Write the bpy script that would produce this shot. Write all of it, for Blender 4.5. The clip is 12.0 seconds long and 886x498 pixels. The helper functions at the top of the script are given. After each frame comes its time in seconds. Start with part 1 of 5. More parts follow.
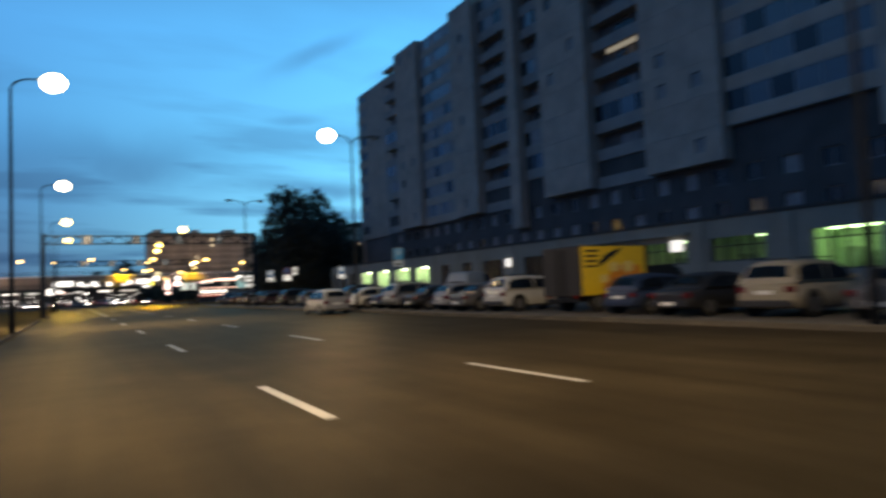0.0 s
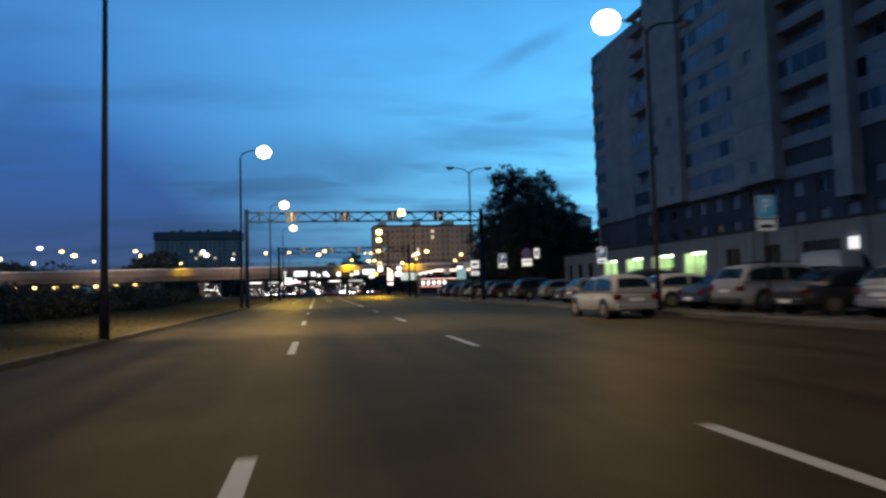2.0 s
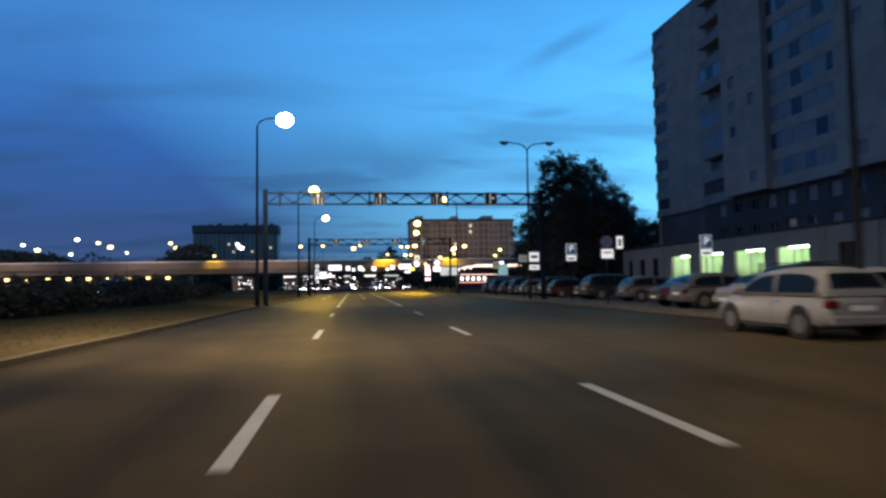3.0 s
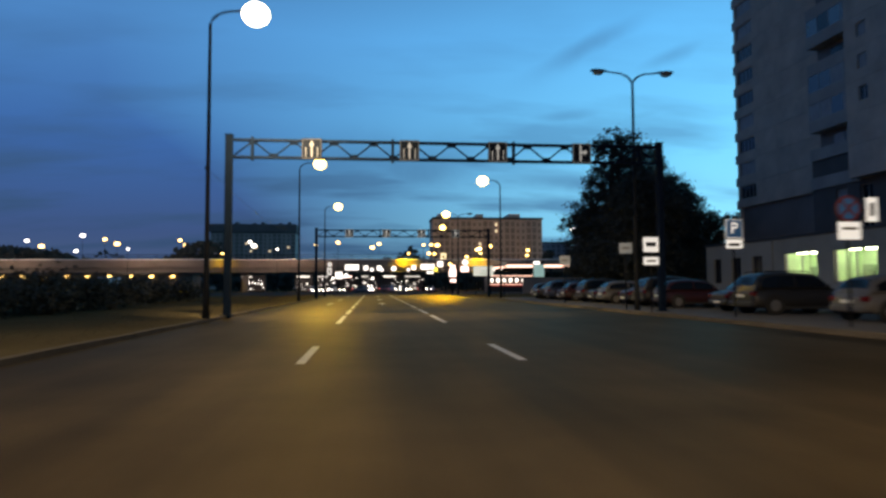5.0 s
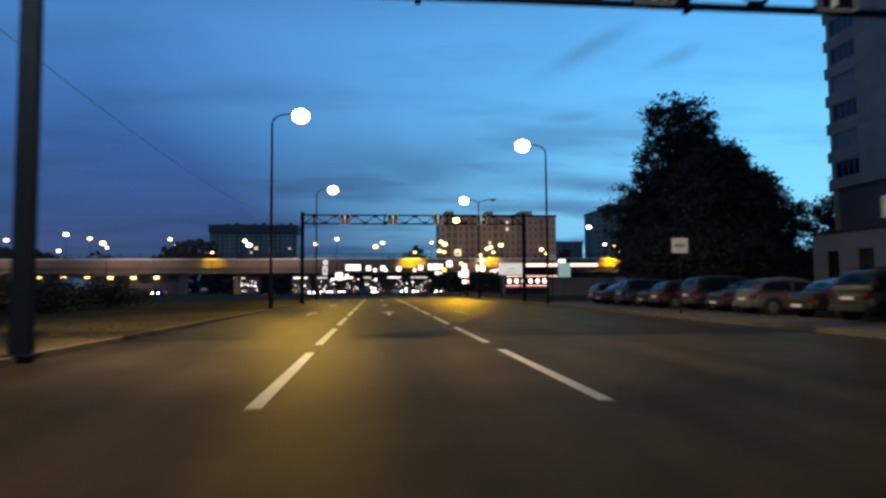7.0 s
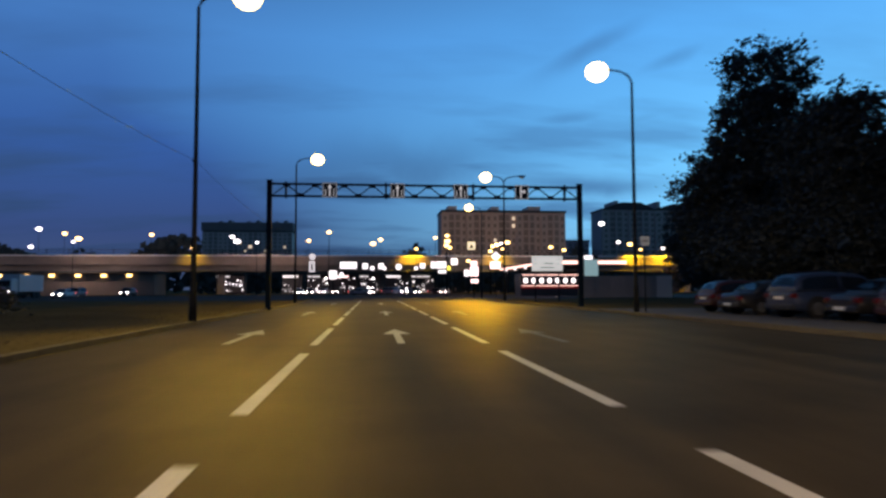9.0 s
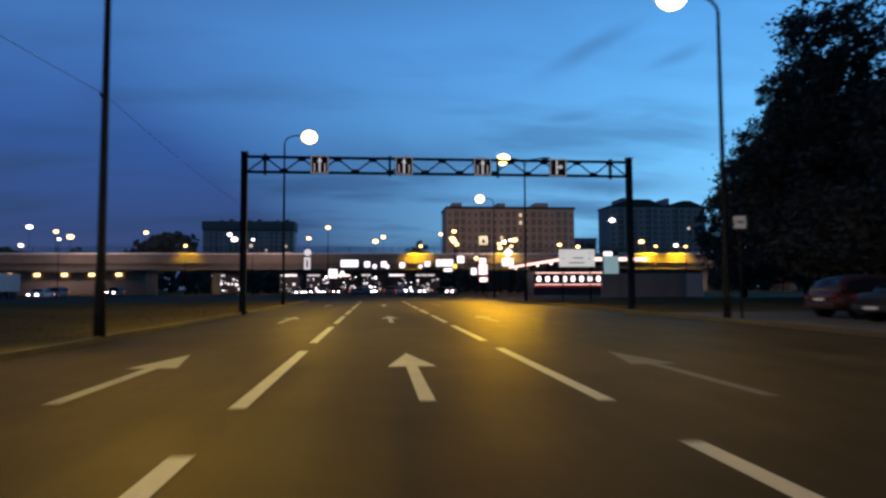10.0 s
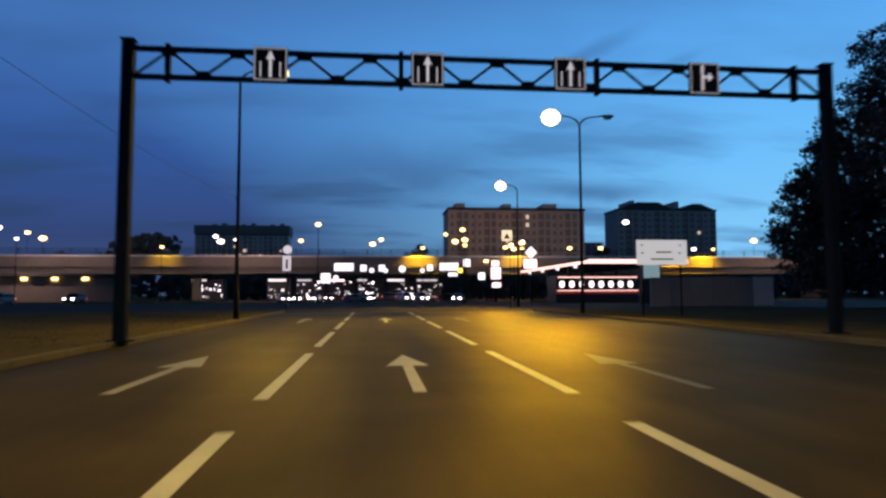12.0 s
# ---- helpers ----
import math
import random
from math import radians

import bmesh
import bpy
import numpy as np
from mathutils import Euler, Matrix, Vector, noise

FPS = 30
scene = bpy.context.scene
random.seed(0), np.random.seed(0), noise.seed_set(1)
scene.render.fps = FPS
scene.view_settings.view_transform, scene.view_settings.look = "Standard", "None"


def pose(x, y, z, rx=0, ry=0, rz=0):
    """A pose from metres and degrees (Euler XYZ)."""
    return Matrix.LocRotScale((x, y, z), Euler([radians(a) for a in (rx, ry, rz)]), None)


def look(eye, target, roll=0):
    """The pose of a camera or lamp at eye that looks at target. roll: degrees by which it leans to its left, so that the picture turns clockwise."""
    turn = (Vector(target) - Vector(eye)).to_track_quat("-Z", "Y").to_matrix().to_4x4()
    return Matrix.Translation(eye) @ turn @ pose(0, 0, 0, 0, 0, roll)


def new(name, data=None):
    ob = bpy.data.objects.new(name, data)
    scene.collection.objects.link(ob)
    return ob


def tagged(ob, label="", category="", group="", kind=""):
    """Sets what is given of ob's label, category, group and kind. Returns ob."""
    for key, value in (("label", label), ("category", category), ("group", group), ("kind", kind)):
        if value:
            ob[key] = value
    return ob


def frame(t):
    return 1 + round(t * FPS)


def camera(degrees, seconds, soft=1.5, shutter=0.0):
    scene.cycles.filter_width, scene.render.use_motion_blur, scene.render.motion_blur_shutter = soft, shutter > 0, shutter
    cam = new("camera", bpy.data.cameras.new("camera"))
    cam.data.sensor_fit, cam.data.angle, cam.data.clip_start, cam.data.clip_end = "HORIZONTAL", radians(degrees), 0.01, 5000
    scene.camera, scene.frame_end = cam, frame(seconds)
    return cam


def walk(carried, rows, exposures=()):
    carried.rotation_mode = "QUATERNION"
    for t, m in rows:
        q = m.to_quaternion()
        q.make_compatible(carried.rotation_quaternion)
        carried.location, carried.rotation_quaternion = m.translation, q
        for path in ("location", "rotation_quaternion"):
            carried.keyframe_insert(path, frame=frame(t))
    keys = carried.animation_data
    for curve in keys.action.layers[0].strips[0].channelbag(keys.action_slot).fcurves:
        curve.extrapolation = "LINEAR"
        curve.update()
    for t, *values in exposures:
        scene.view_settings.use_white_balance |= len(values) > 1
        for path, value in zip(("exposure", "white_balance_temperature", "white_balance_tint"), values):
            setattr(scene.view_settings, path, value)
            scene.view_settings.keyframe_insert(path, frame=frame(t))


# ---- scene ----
cam = camera(68.4, 12.0, soft=2.7, shutter=0.8)
PATH = [
    (0, (-2.477, -1.99, 1.42), (-1.49, -0.254, 1.532), -2.5),
    (0.5, (-1.319, 1.779, 1.414), (-0.583, 3.635, 1.522), -2.2),
    (1, (-0.463, 5.782, 1.318), (0.075, 7.705, 1.434), -2.3),
    (1.5, (0.13, 10.077, 1.224), (0.574, 12.024, 1.339), -1.5),
    (2, (0.53, 14.269, 1.213), (0.91, 16.229, 1.331), -1.6),
    (2.5, (0.747, 18.519, 1.24), (1.057, 20.492, 1.347), -1.4),
    (3, (0.916, 22.666, 1.25), (1.189, 24.644, 1.358), -0.9),
    (3.2, (0.975, 24.346, 1.259), (1.24, 26.326, 1.369), -0.9),
    (4.8, (1.171, 37.077, 1.259), (1.387, 39.062, 1.375), -0.5),
    (5, (1.178, 38.699, 1.253), (1.393, 40.684, 1.368), -0.3),
    (5.5, (1.182, 42.686, 1.214), (1.396, 44.671, 1.33), -0.2),
    (6, (1.207, 46.88, 1.227), (1.424, 48.865, 1.343), -0.1),
    (6.5, (1.222, 50.804, 1.25), (1.435, 52.788, 1.373), 0.0),
    (7, (1.25, 54.5, 1.215), (1.455, 56.487, 1.336), -0.4),
    (8.8, (1.264, 68.776, 1.194), (1.479, 70.761, 1.313), -0.2),
    (9, (1.265, 70.332, 1.193), (1.477, 72.317, 1.315), -0.2),
    (9.5, (1.283, 74.206, 1.17), (1.495, 76.191, 1.291), -0.2),
    (10, (1.348, 77.93, 1.166), (1.552, 79.916, 1.286), -0.3),
    (10.5, (1.322, 81.497, 1.167), (1.525, 83.483, 1.293), -0.2),
    (11, (1.3, 85.186, 1.182), (1.501, 87.172, 1.312), -0.3),
    (11.5, (1.262, 88.776, 1.188), (1.462, 90.762, 1.317), -0.4),
    (12, (1.29, 92.216, 1.208), (1.503, 94.2, 1.347), -0.2),
]
EXPOSURES = [(0.0, 0.6, 7600.0, 10.0), (2.0, 0.42, 7000.0, 11.0), (3.0, 0.36, 6600.0, 12.0), (5.0, 0.38, 7900.0, 13.0), (6.0, 0.35, 8200.0, 14.0), (7.0, 0.27, 7350.0, 17.0), (9.0, 0.10, 7000.0, 24.0), (12.0, -0.10, 6900.0, 28.0)]
walk(cam, [(t, look(eye, target, roll)) for t, eye, target, roll in PATH], EXPOSURES)

# ---- world, sun, exposure ----
WISPS = [(0.345, 0.385, 0.52, 0.085, 0.016, 0.75), (0.49, 0.375, 0.42, 0.06, 0.012, 0.6), (0.31, 0.275, 0.10, 0.06, 0.010, 0.5), (0.43, 0.27, 0.25, 0.06, 0.010, 0.45), (0.34, 0.165, -0.02, 0.15, 0.016, 0.8), (0.05, 0.20, 0.08, 0.20, 0.035, 0.55)]


def sky_world():
    """Dusk sky: deep blue overhead and to the left, brighter cyan to the right, with low dark cloud bands."""
    w = bpy.data.worlds.new("dusk_sky")
    w.use_nodes = True
    nt = w.node_tree
    nt.nodes.clear()
    N, L = nt.nodes.new, nt.links.new
    out, bg, tc, sep = N("ShaderNodeOutputWorld"), N("ShaderNodeBackground"), N("ShaderNodeTexCoord"), N("ShaderNodeSeparateXYZ")
    L(tc.outputs["Generated"], sep.inputs[0])

    def math_node(op, a, b=None, c=None):
        m = N("ShaderNodeMath")
        m.operation = op
        for i, v in enumerate((a, b, c)):
            if v is None:
                continue
            if isinstance(v, (int, float)):
                m.inputs[i].default_value = v
            else:
                L(v, m.inputs[i])
        return m.outputs[0]

    def ramp(fac, stops):
        r = N("ShaderNodeValToRGB")
        el = r.color_ramp.elements
        while len(el) < len(stops):
            el.new(0.5)
        for e, (p, c) in zip(el, stops):
            e.position, e.color = p, (*c, 1)
        L(fac, r.inputs[0])
        return r.outputs[0]

    def mix(fac, a, b):
        m = N("ShaderNodeMix")
        m.data_type = "RGBA"
        L(fac, m.inputs["Factor"])
        L(a, m.inputs["A"])
        L(b, m.inputs["B"])
        return m.outputs["Result"]

    x, y, z = sep.outputs
    up = math_node("MAXIMUM", z, 0.0)
    left = ramp(up, [(0.0, (0.045, 0.080, 0.16)), (0.08, (0.030, 0.070, 0.20)), (0.20, (0.025, 0.104, 0.345)), (0.36, (0.041, 0.188, 0.505)), (0.50, (0.030, 0.12, 0.30)), (0.64, (0.016, 0.055, 0.125)), (1.0, (0.012, 0.038, 0.085))])
    right = ramp(up, [(0.0, (0.20, 0.60, 0.92)), (0.09, (0.17, 0.64, 1.02)), (0.20, (0.115, 0.57, 1.03)), (0.36, (0.075, 0.45, 0.97)), (0.50, (0.035, 0.18, 0.44)), (0.64, (0.016, 0.06, 0.135)), (1.0, (0.012, 0.038, 0.085))])
    near = math_node("MAXIMUM", math_node("MULTIPLY_ADD", up, -4.0, 1.0), 0.0)
    side = math_node("MULTIPLY", x, math_node("MULTIPLY_ADD", near, 0.75, 1.15))
    side = math_node("ADD", side, math_node("MULTIPLY", y, 0.10))
    side = math_node("ADD", side, math_node("MULTIPLY_ADD", near, -0.22, 0.32))
    side = math_node("MINIMUM", math_node("MAXIMUM", side, 0.0), 1.0)
    base = mix(side, left, right)
    # clouds stretched along the horizon
    den = math_node("ADD", up, 0.16)
    comb = N("ShaderNodeCombineXYZ")
    L(math_node("DIVIDE", x, den), comb.inputs[0])
    L(math_node("DIVIDE", y, den), comb.inputs[1])
    mp = N("ShaderNodeMapping")
    mp.inputs["Scale"].default_value = (0.75, 1.9, 1.0)
    mp.inputs["Rotation"].default_value = (0, 0, 0.35)
    mp.inputs["Location"].default_value = (1.7, 0.4, 0)
    L(comb.outputs[0], mp.inputs[0])
    nz = N("ShaderNodeTexNoise")
    nz.inputs["Scale"].default_value, nz.inputs["Detail"].default_value, nz.inputs["Roughness"].default_value = 1.15, 5.0, 0.52
    L(mp.outputs[0], nz.inputs["Vector"])
    cover = ramp(nz.outputs["Fac"], [(0.47, (0, 0, 0)), (0.64, (1, 1, 1))])
    low = ramp(up, [(0.0, (0.95, 0.95, 0.95)), (0.16, (0.72, 0.72, 0.72)), (0.34, (0.28, 0.28, 0.28)), (1.0, (0.2, 0.2, 0.2))])
    cl = N("ShaderNodeMix")
    cl.data_type, cl.blend_type = "RGBA", "MULTIPLY"
    cl.inputs["Factor"].default_value = 1.0
    L(cover, cl.inputs["A"])
    L(low, cl.inputs["B"])
    dark = mix(side, ramp(up, [(0.0, (0.020, 0.050, 0.125)), (0.4, (0.030, 0.11, 0.27)), (1.0, (0.005, 0.02, 0.05))]), ramp(up, [(0.0, (0.050, 0.19, 0.40)), (0.4, (0.048, 0.23, 0.52)), (1.0, (0.005, 0.02, 0.05))]))
    # single wisps ahead: (azimuth slope, height slope, tilt, length, width, strength)
    ahead = math_node("MAXIMUM", y, 0.05)
    u, v = math_node("DIVIDE", x, ahead), math_node("DIVIDE", z, ahead)
    rag = N("ShaderNodeTexNoise")
    rag.inputs["Scale"].default_value, rag.inputs["Detail"].default_value = 9.0, 4.0
    L(tc.outputs["Generated"], rag.inputs["Vector"])
    shade = cl.outputs["Result"]
    for cu, cv, tilt, ln, wd, k in WISPS:
        du, dv = math_node("SUBTRACT", u, cu), math_node("SUBTRACT", v, cv)
        c, sn = math.cos(tilt), math.sin(tilt)
        a = math_node("ADD", math_node("MULTIPLY", du, c / ln), math_node("MULTIPLY", dv, sn / ln))
        b = math_node("ADD", math_node("MULTIPLY", dv, c / wd), math_node("MULTIPLY", du, -sn / wd))
        b = math_node("ADD", b, math_node("MULTIPLY_ADD", rag.outputs["Fac"], 2.4, -1.2))
        q = math_node("ADD", math_node("MULTIPLY", a, a), math_node("MULTIPLY", b, b))
        g = math_node("MULTIPLY", math_node("POWER", math.e, math_node("MULTIPLY", q, -1.0)), k)
        shade = math_node("MAXIMUM", shade, math_node("MULTIPLY", g, math_node("MULTIPLY_ADD", rag.outputs["Fac"], 1.2, 0.3)))
    total = mix(shade, base, dark)
    # the dusk fades to night behind
    back = N("ShaderNodeMapRange")
    back.inputs["From Min"].default_value, back.inputs["From Max"].default_value = -0.6, 0.35
    back.inputs["To Min"].default_value, back.inputs["To Max"].default_value = 0.5, 1.0
    L(y, back.inputs["Value"])
    fade = N("ShaderNodeVectorMath")
    fade.operation = "SCALE"
    L(total, fade.inputs[0])
    L(back.outputs[0], fade.inputs["Scale"])
    L(fade.outputs[0], bg.inputs["Color"])
    bg.inputs["Strength"].default_value = 1.0
    L(bg.outputs[0], out.inputs[0])
    scene.world = w


sky_world()
SODIUM = (1.0, 0.66, 0.01)
AMBER = (1.0, 0.76, 0.10)
WARM = (1.0, 0.76, 0.43)


def lamp_light(name, x, y, z, watts, color, size=0.25, cone=125.0, lean=0.0, along=0.0):
    """A street light shining down; lean, along: degrees by which it aims out along x and y."""
    d = bpy.data.lights.new(name, "SPOT")
    d.energy, d.color, d.shadow_soft_size, d.spot_size, d.spot_blend = watts, color, size, radians(cone), 1.0
    ob = new(name, d)
    ob.matrix_basis = pose(x, y, z, along, -lean, 0)
    return ob


# ---- materials ----
MATS = {}


def mat(name, color, rough=0.6, metal=0.0, vary=0.25, scale=6.0, bump=0.0, glow=None, strength=0.0, coat=0.0, fine=8.0):
    """Principled material with colour variation at two scales, optional relief and light of its own."""
    if name in MATS:
        return MATS[name]
    m = bpy.data.materials.new(name)
    m.use_nodes = True
    nt = m.node_tree
    p = nt.nodes["Principled BSDF"]
    N, L = nt.nodes.new, nt.links.new
    p.inputs["Roughness"].default_value, p.inputs["Metallic"].default_value = rough, metal
    p.inputs["Coat Weight"].default_value = coat
    p.inputs["Base Color"].default_value = (*color, 1)
    if vary > 0:
        tc = N("ShaderNodeTexCoord")
        a, b = N("ShaderNodeTexNoise"), N("ShaderNodeTexNoise")
        a.inputs["Scale"].default_value, a.inputs["Detail"].default_value = scale * 0.12, 4.0
        b.inputs["Scale"].default_value, b.inputs["Detail"].default_value = scale * fine * 0.5, 3.0
        info = N("ShaderNodeObjectInfo")
        off = N("ShaderNodeVectorMath")
        off.operation = "MULTIPLY_ADD"
        off.inputs[1].default_value = (1, 1, 1)
        rv = N("ShaderNodeCombineXYZ")
        sc = N("ShaderNodeMath")
        sc.operation, sc.inputs[1].default_value = "MULTIPLY", 37.0
        L(info.outputs["Random"], sc.inputs[0])
        L(sc.outputs[0], rv.inputs[0])
        L(tc.outputs["Object"], off.inputs[0])
        L(rv.outputs[0], off.inputs[2])
        for n in (a, b):
            L(off.outputs[0], n.inputs["Vector"])
        s = N("ShaderNodeMath")
        s.operation = "ADD"
        L(a.outputs["Fac"], s.inputs[0])
        L(b.outputs["Fac"], s.inputs[1])
        mr = N("ShaderNodeMapRange")
        mr.inputs["From Min"].default_value, mr.inputs["From Max"].default_value = 0.6, 1.4
        mr.inputs["To Min"].default_value, mr.inputs["To Max"].default_value = 1 - vary, 1 + vary
        L(s.outputs[0], mr.inputs["Value"])
        vm = N("ShaderNodeVectorMath")
        vm.operation = "SCALE"
        vm.inputs[0].default_value = color
        L(mr.outputs[0], vm.inputs["Scale"])
        L(vm.outputs[0], p.inputs["Base Color"])
        if bump:
            bp = N("ShaderNodeBump")
            bp.inputs["Strength"].default_value, bp.inputs["Distance"].default_value = bump, 0.02
            L(b.outputs["Fac"], bp.inputs["Height"])
            L(bp.outputs[0], p.inputs["Normal"])
    if glow:
        p.inputs["Emission Color"].default_value, p.inputs["Emission Strength"].default_value = (*glow, 1), strength
    MATS[name] = m
    return m


def asphalt_mat():
    """Worn asphalt: aggregate grain, darker tyre tracks and patches, a dull sheen at grazing angles."""
    m = mat("asphalt", (0.037, 0.028, 0.0175), 0.5, vary=0.3, scale=3.0, bump=0.35, fine=40.0)
    nt = m.node_tree
    N, L = nt.nodes.new, nt.links.new
    p = nt.nodes["Principled BSDF"]
    tc = N("ShaderNodeTexCoord")
    mp = N("ShaderNodeMapping")
    mp.inputs["Scale"].default_value = (1.3, 0.05, 1)
    L(tc.outputs["Object"], mp.inputs[0])
    nz = N("ShaderNodeTexNoise")
    nz.inputs["Scale"].default_value, nz.inputs["Detail"].default_value = 1.0, 4.0
    L(mp.outputs[0], nz.inputs["Vector"])
    mr = N("ShaderNodeMapRange")
    mr.inputs["From Min"].default_value, mr.inputs["From Max"].default_value = 0.35, 0.7
    mr.inputs["To Min"].default_value, mr.inputs["To Max"].default_value = 0.32, 0.44
    L(nz.outputs["Fac"], mr.inputs["Value"])
    matt, sheen, blend = N("ShaderNodeBsdfDiffuse"), N("ShaderNodeBsdfGlossy"), N("ShaderNodeMixShader")
    L(mr.outputs[0], sheen.inputs["Roughness"])
    lanes = N("ShaderNodeMapRange")
    lanes.inputs["From Min"].default_value, lanes.inputs["From Max"].default_value = 0.3, 0.7
    lanes.inputs["To Min"].default_value, lanes.inputs["To Max"].default_value = 0.72, 1.25
    L(nz.outputs["Fac"], lanes.inputs["Value"])
    tint = N("ShaderNodeVectorMath")
    tint.operation = "SCALE"
    patch, worn, both = N("ShaderNodeTexNoise"), N("ShaderNodeMapRange"), N("ShaderNodeMath")
    patch.inputs["Scale"].default_value, patch.inputs["Detail"].default_value, patch.inputs["Roughness"].default_value = 0.45, 6.0, 0.62
    L(tc.outputs["Object"], patch.inputs["Vector"])
    worn.inputs["From Min"].default_value, worn.inputs["From Max"].default_value = 0.36, 0.64
    worn.inputs["To Min"].default_value, worn.inputs["To Max"].default_value = 0.78, 1.22
    L(patch.outputs["Fac"], worn.inputs["Value"])
    both.operation = "MULTIPLY"
    L(lanes.outputs[0], both.inputs[0])
    L(worn.outputs[0], both.inputs[1])
    L(p.inputs["Base Color"].links[0].from_socket, tint.inputs[0])
    L(both.outputs[0], tint.inputs["Scale"])
    L(tint.outputs[0], matt.inputs["Color"])
    for n in (matt, sheen):
        L(p.inputs["Normal"].links[0].from_socket, n.inputs["Normal"])
    sheen.inputs["Color"].default_value = (1.0, 0.86, 0.62, 1)
    graze, much = N("ShaderNodeFresnel"), N("ShaderNodeMath")
    graze.inputs["IOR"].default_value = 1.3
    much.operation, much.inputs[1].default_value, much.inputs[2].default_value = "MULTIPLY_ADD", 0.12, 0.01
    L(graze.outputs[0], much.inputs[0])
    L(much.outputs[0], blend.inputs["Fac"])
    L(matt.outputs[0], blend.inputs[1])
    L(sheen.outputs[0], blend.inputs[2])
    L(blend.outputs[0], nt.nodes["Material Output"].inputs["Surface"])
    nt.nodes.remove(p)
    return m


ASPHALT = asphalt_mat()
FAR_ASPHALT = mat("junction_asphalt", (0.045, 0.037, 0.027), 0.85, vary=0.3, scale=2, bump=0.2)
FAR_ASPHALT.node_tree.nodes["Principled BSDF"].inputs["Specular IOR Level"].default_value = 0.08
KERB = mat("kerb_concrete", (0.125, 0.108, 0.085), 0.85, vary=0.3, scale=5, bump=0.3)
PAVING = mat("pavement_asphalt", (0.095, 0.082, 0.068), 0.8, vary=0.3, scale=3, bump=0.3)
PAINT = mat("road_paint", (0.36, 0.355, 0.35), 0.6, vary=0.28, scale=9, bump=0.3)
MID_PAINT = mat("greyed_road_paint", (0.24, 0.235, 0.22), 0.65, vary=0.4, scale=9, bump=0.3)
WORN = mat("worn_road_paint", (0.068, 0.064, 0.055), 0.65, vary=0.5, scale=9, bump=0.3)
GRASS = mat("grass_soil", (0.118, 0.094, 0.052), 0.95, vary=0.3, scale=2, bump=0.15)
BLADE = mat("grass_blades", (0.106, 0.088, 0.046), 0.9, vary=0.3, scale=4)
STEEL = mat("painted_steel", (0.006, 0.013, 0.030), 0.6, 0.0, vary=0.25, scale=8)
GALV = mat("galvanised_steel", (0.020, 0.022, 0.026), 0.7, 0.1, vary=0.25, scale=6)
for m_, k_ in ((GALV, 0.05), (STEEL, 0.02), (KERB, 0.1), (GRASS, 0.0)):
    m_.node_tree.nodes["Principled BSDF"].inputs["Specular IOR Level"].default_value = k_
PLASTIC = mat("dark_plastic", (0.03, 0.03, 0.032), 0.5, vary=0.15)
RUBBER = mat("tyre_rubber", (0.02, 0.02, 0.02), 0.85, vary=0.2)
ALLOY = mat("wheel_alloy", (0.35, 0.35, 0.36), 0.35, 0.8, vary=0.1)
GLASS = mat("dark_glass", (0.010, 0.012, 0.016), 0.15, vary=0)
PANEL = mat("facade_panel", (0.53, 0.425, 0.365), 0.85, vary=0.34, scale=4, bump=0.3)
# darker copy of the panel colour, with the shade of the recesses in it
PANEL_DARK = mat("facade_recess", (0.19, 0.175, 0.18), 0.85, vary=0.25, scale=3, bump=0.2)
PARAPET = mat("balcony_parapet", (0.37, 0.335, 0.32), 0.8, vary=0.25, scale=4)
RENDER_G = mat("podium_render", (0.29, 0.285, 0.25), 0.85, vary=0.25, scale=3, bump=0.2)
FRAME_W = mat("window_frame_white", (0.42, 0.42, 0.42), 0.5, vary=0.1)
ROOFING = mat("roofing", (0.06, 0.06, 0.06), 0.9, vary=0.2)
BARK = mat("bark", (0.06, 0.045, 0.032), 0.9, vary=0.35, scale=8, bump=0.6)
LEAF = mat("leaves", (0.055, 0.062, 0.052), 0.7, vary=0.4, scale=1.5)
LEAF2 = mat("hedge_leaves", (0.078, 0.066, 0.042), 0.75, vary=0.4, scale=1.5)
CONCRETE = mat("viaduct_concrete", (0.40, 0.37, 0.355), 0.85, vary=0.25, scale=1.5, bump=0.2)
WHITE_P = mat("white_plate", (0.75, 0.75, 0.75), 0.45, vary=0.06)
SIGN_WHITE = mat("lit_sign_white", (0.8, 0.8, 0.8), 0.4, vary=0.05, glow=(0.95, 0.97, 1.0), strength=0.7)
SIGN_PINK = mat("lit_sign_pink", (0.8, 0.7, 0.7), 0.4, vary=0.05, glow=(1.0, 0.72, 0.70), strength=2.6)
SIGN_BRIGHT = mat("bright_sign_white", (0.8, 0.8, 0.8), 0.4, vary=0.05, glow=(0.97, 0.98, 1.0), strength=1.6)
# reflective sign faces: emission stands in for headlight light thrown back
SIGN_HEADLIT = mat("headlit_reflective_white", (0.45, 0.45, 0.45), 0.4, vary=0.08, glow=(0.92, 0.96, 1.0), strength=0.55)
SIGN_BLUE = mat("headlit_sign_blue", (0.02, 0.08, 0.22), 0.4, vary=0.05, glow=(0.05, 0.32, 0.75), strength=0.06)
# lane board marks: emission put into arrow and border colours to keep them bright
SIGN_ARROW = mat("glow_board_arrow", (0.18, 0.18, 0.18), 0.4, vary=0.05, glow=(0.85, 0.93, 1.0), strength=0.3)
SIGN_EDGE = mat("glow_board_edge", (0.05, 0.05, 0.05), 0.4, vary=0.05, glow=(0.85, 0.93, 1.0), strength=0.1)
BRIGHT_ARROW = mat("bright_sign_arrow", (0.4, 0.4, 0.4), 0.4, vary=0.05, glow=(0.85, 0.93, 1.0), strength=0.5)
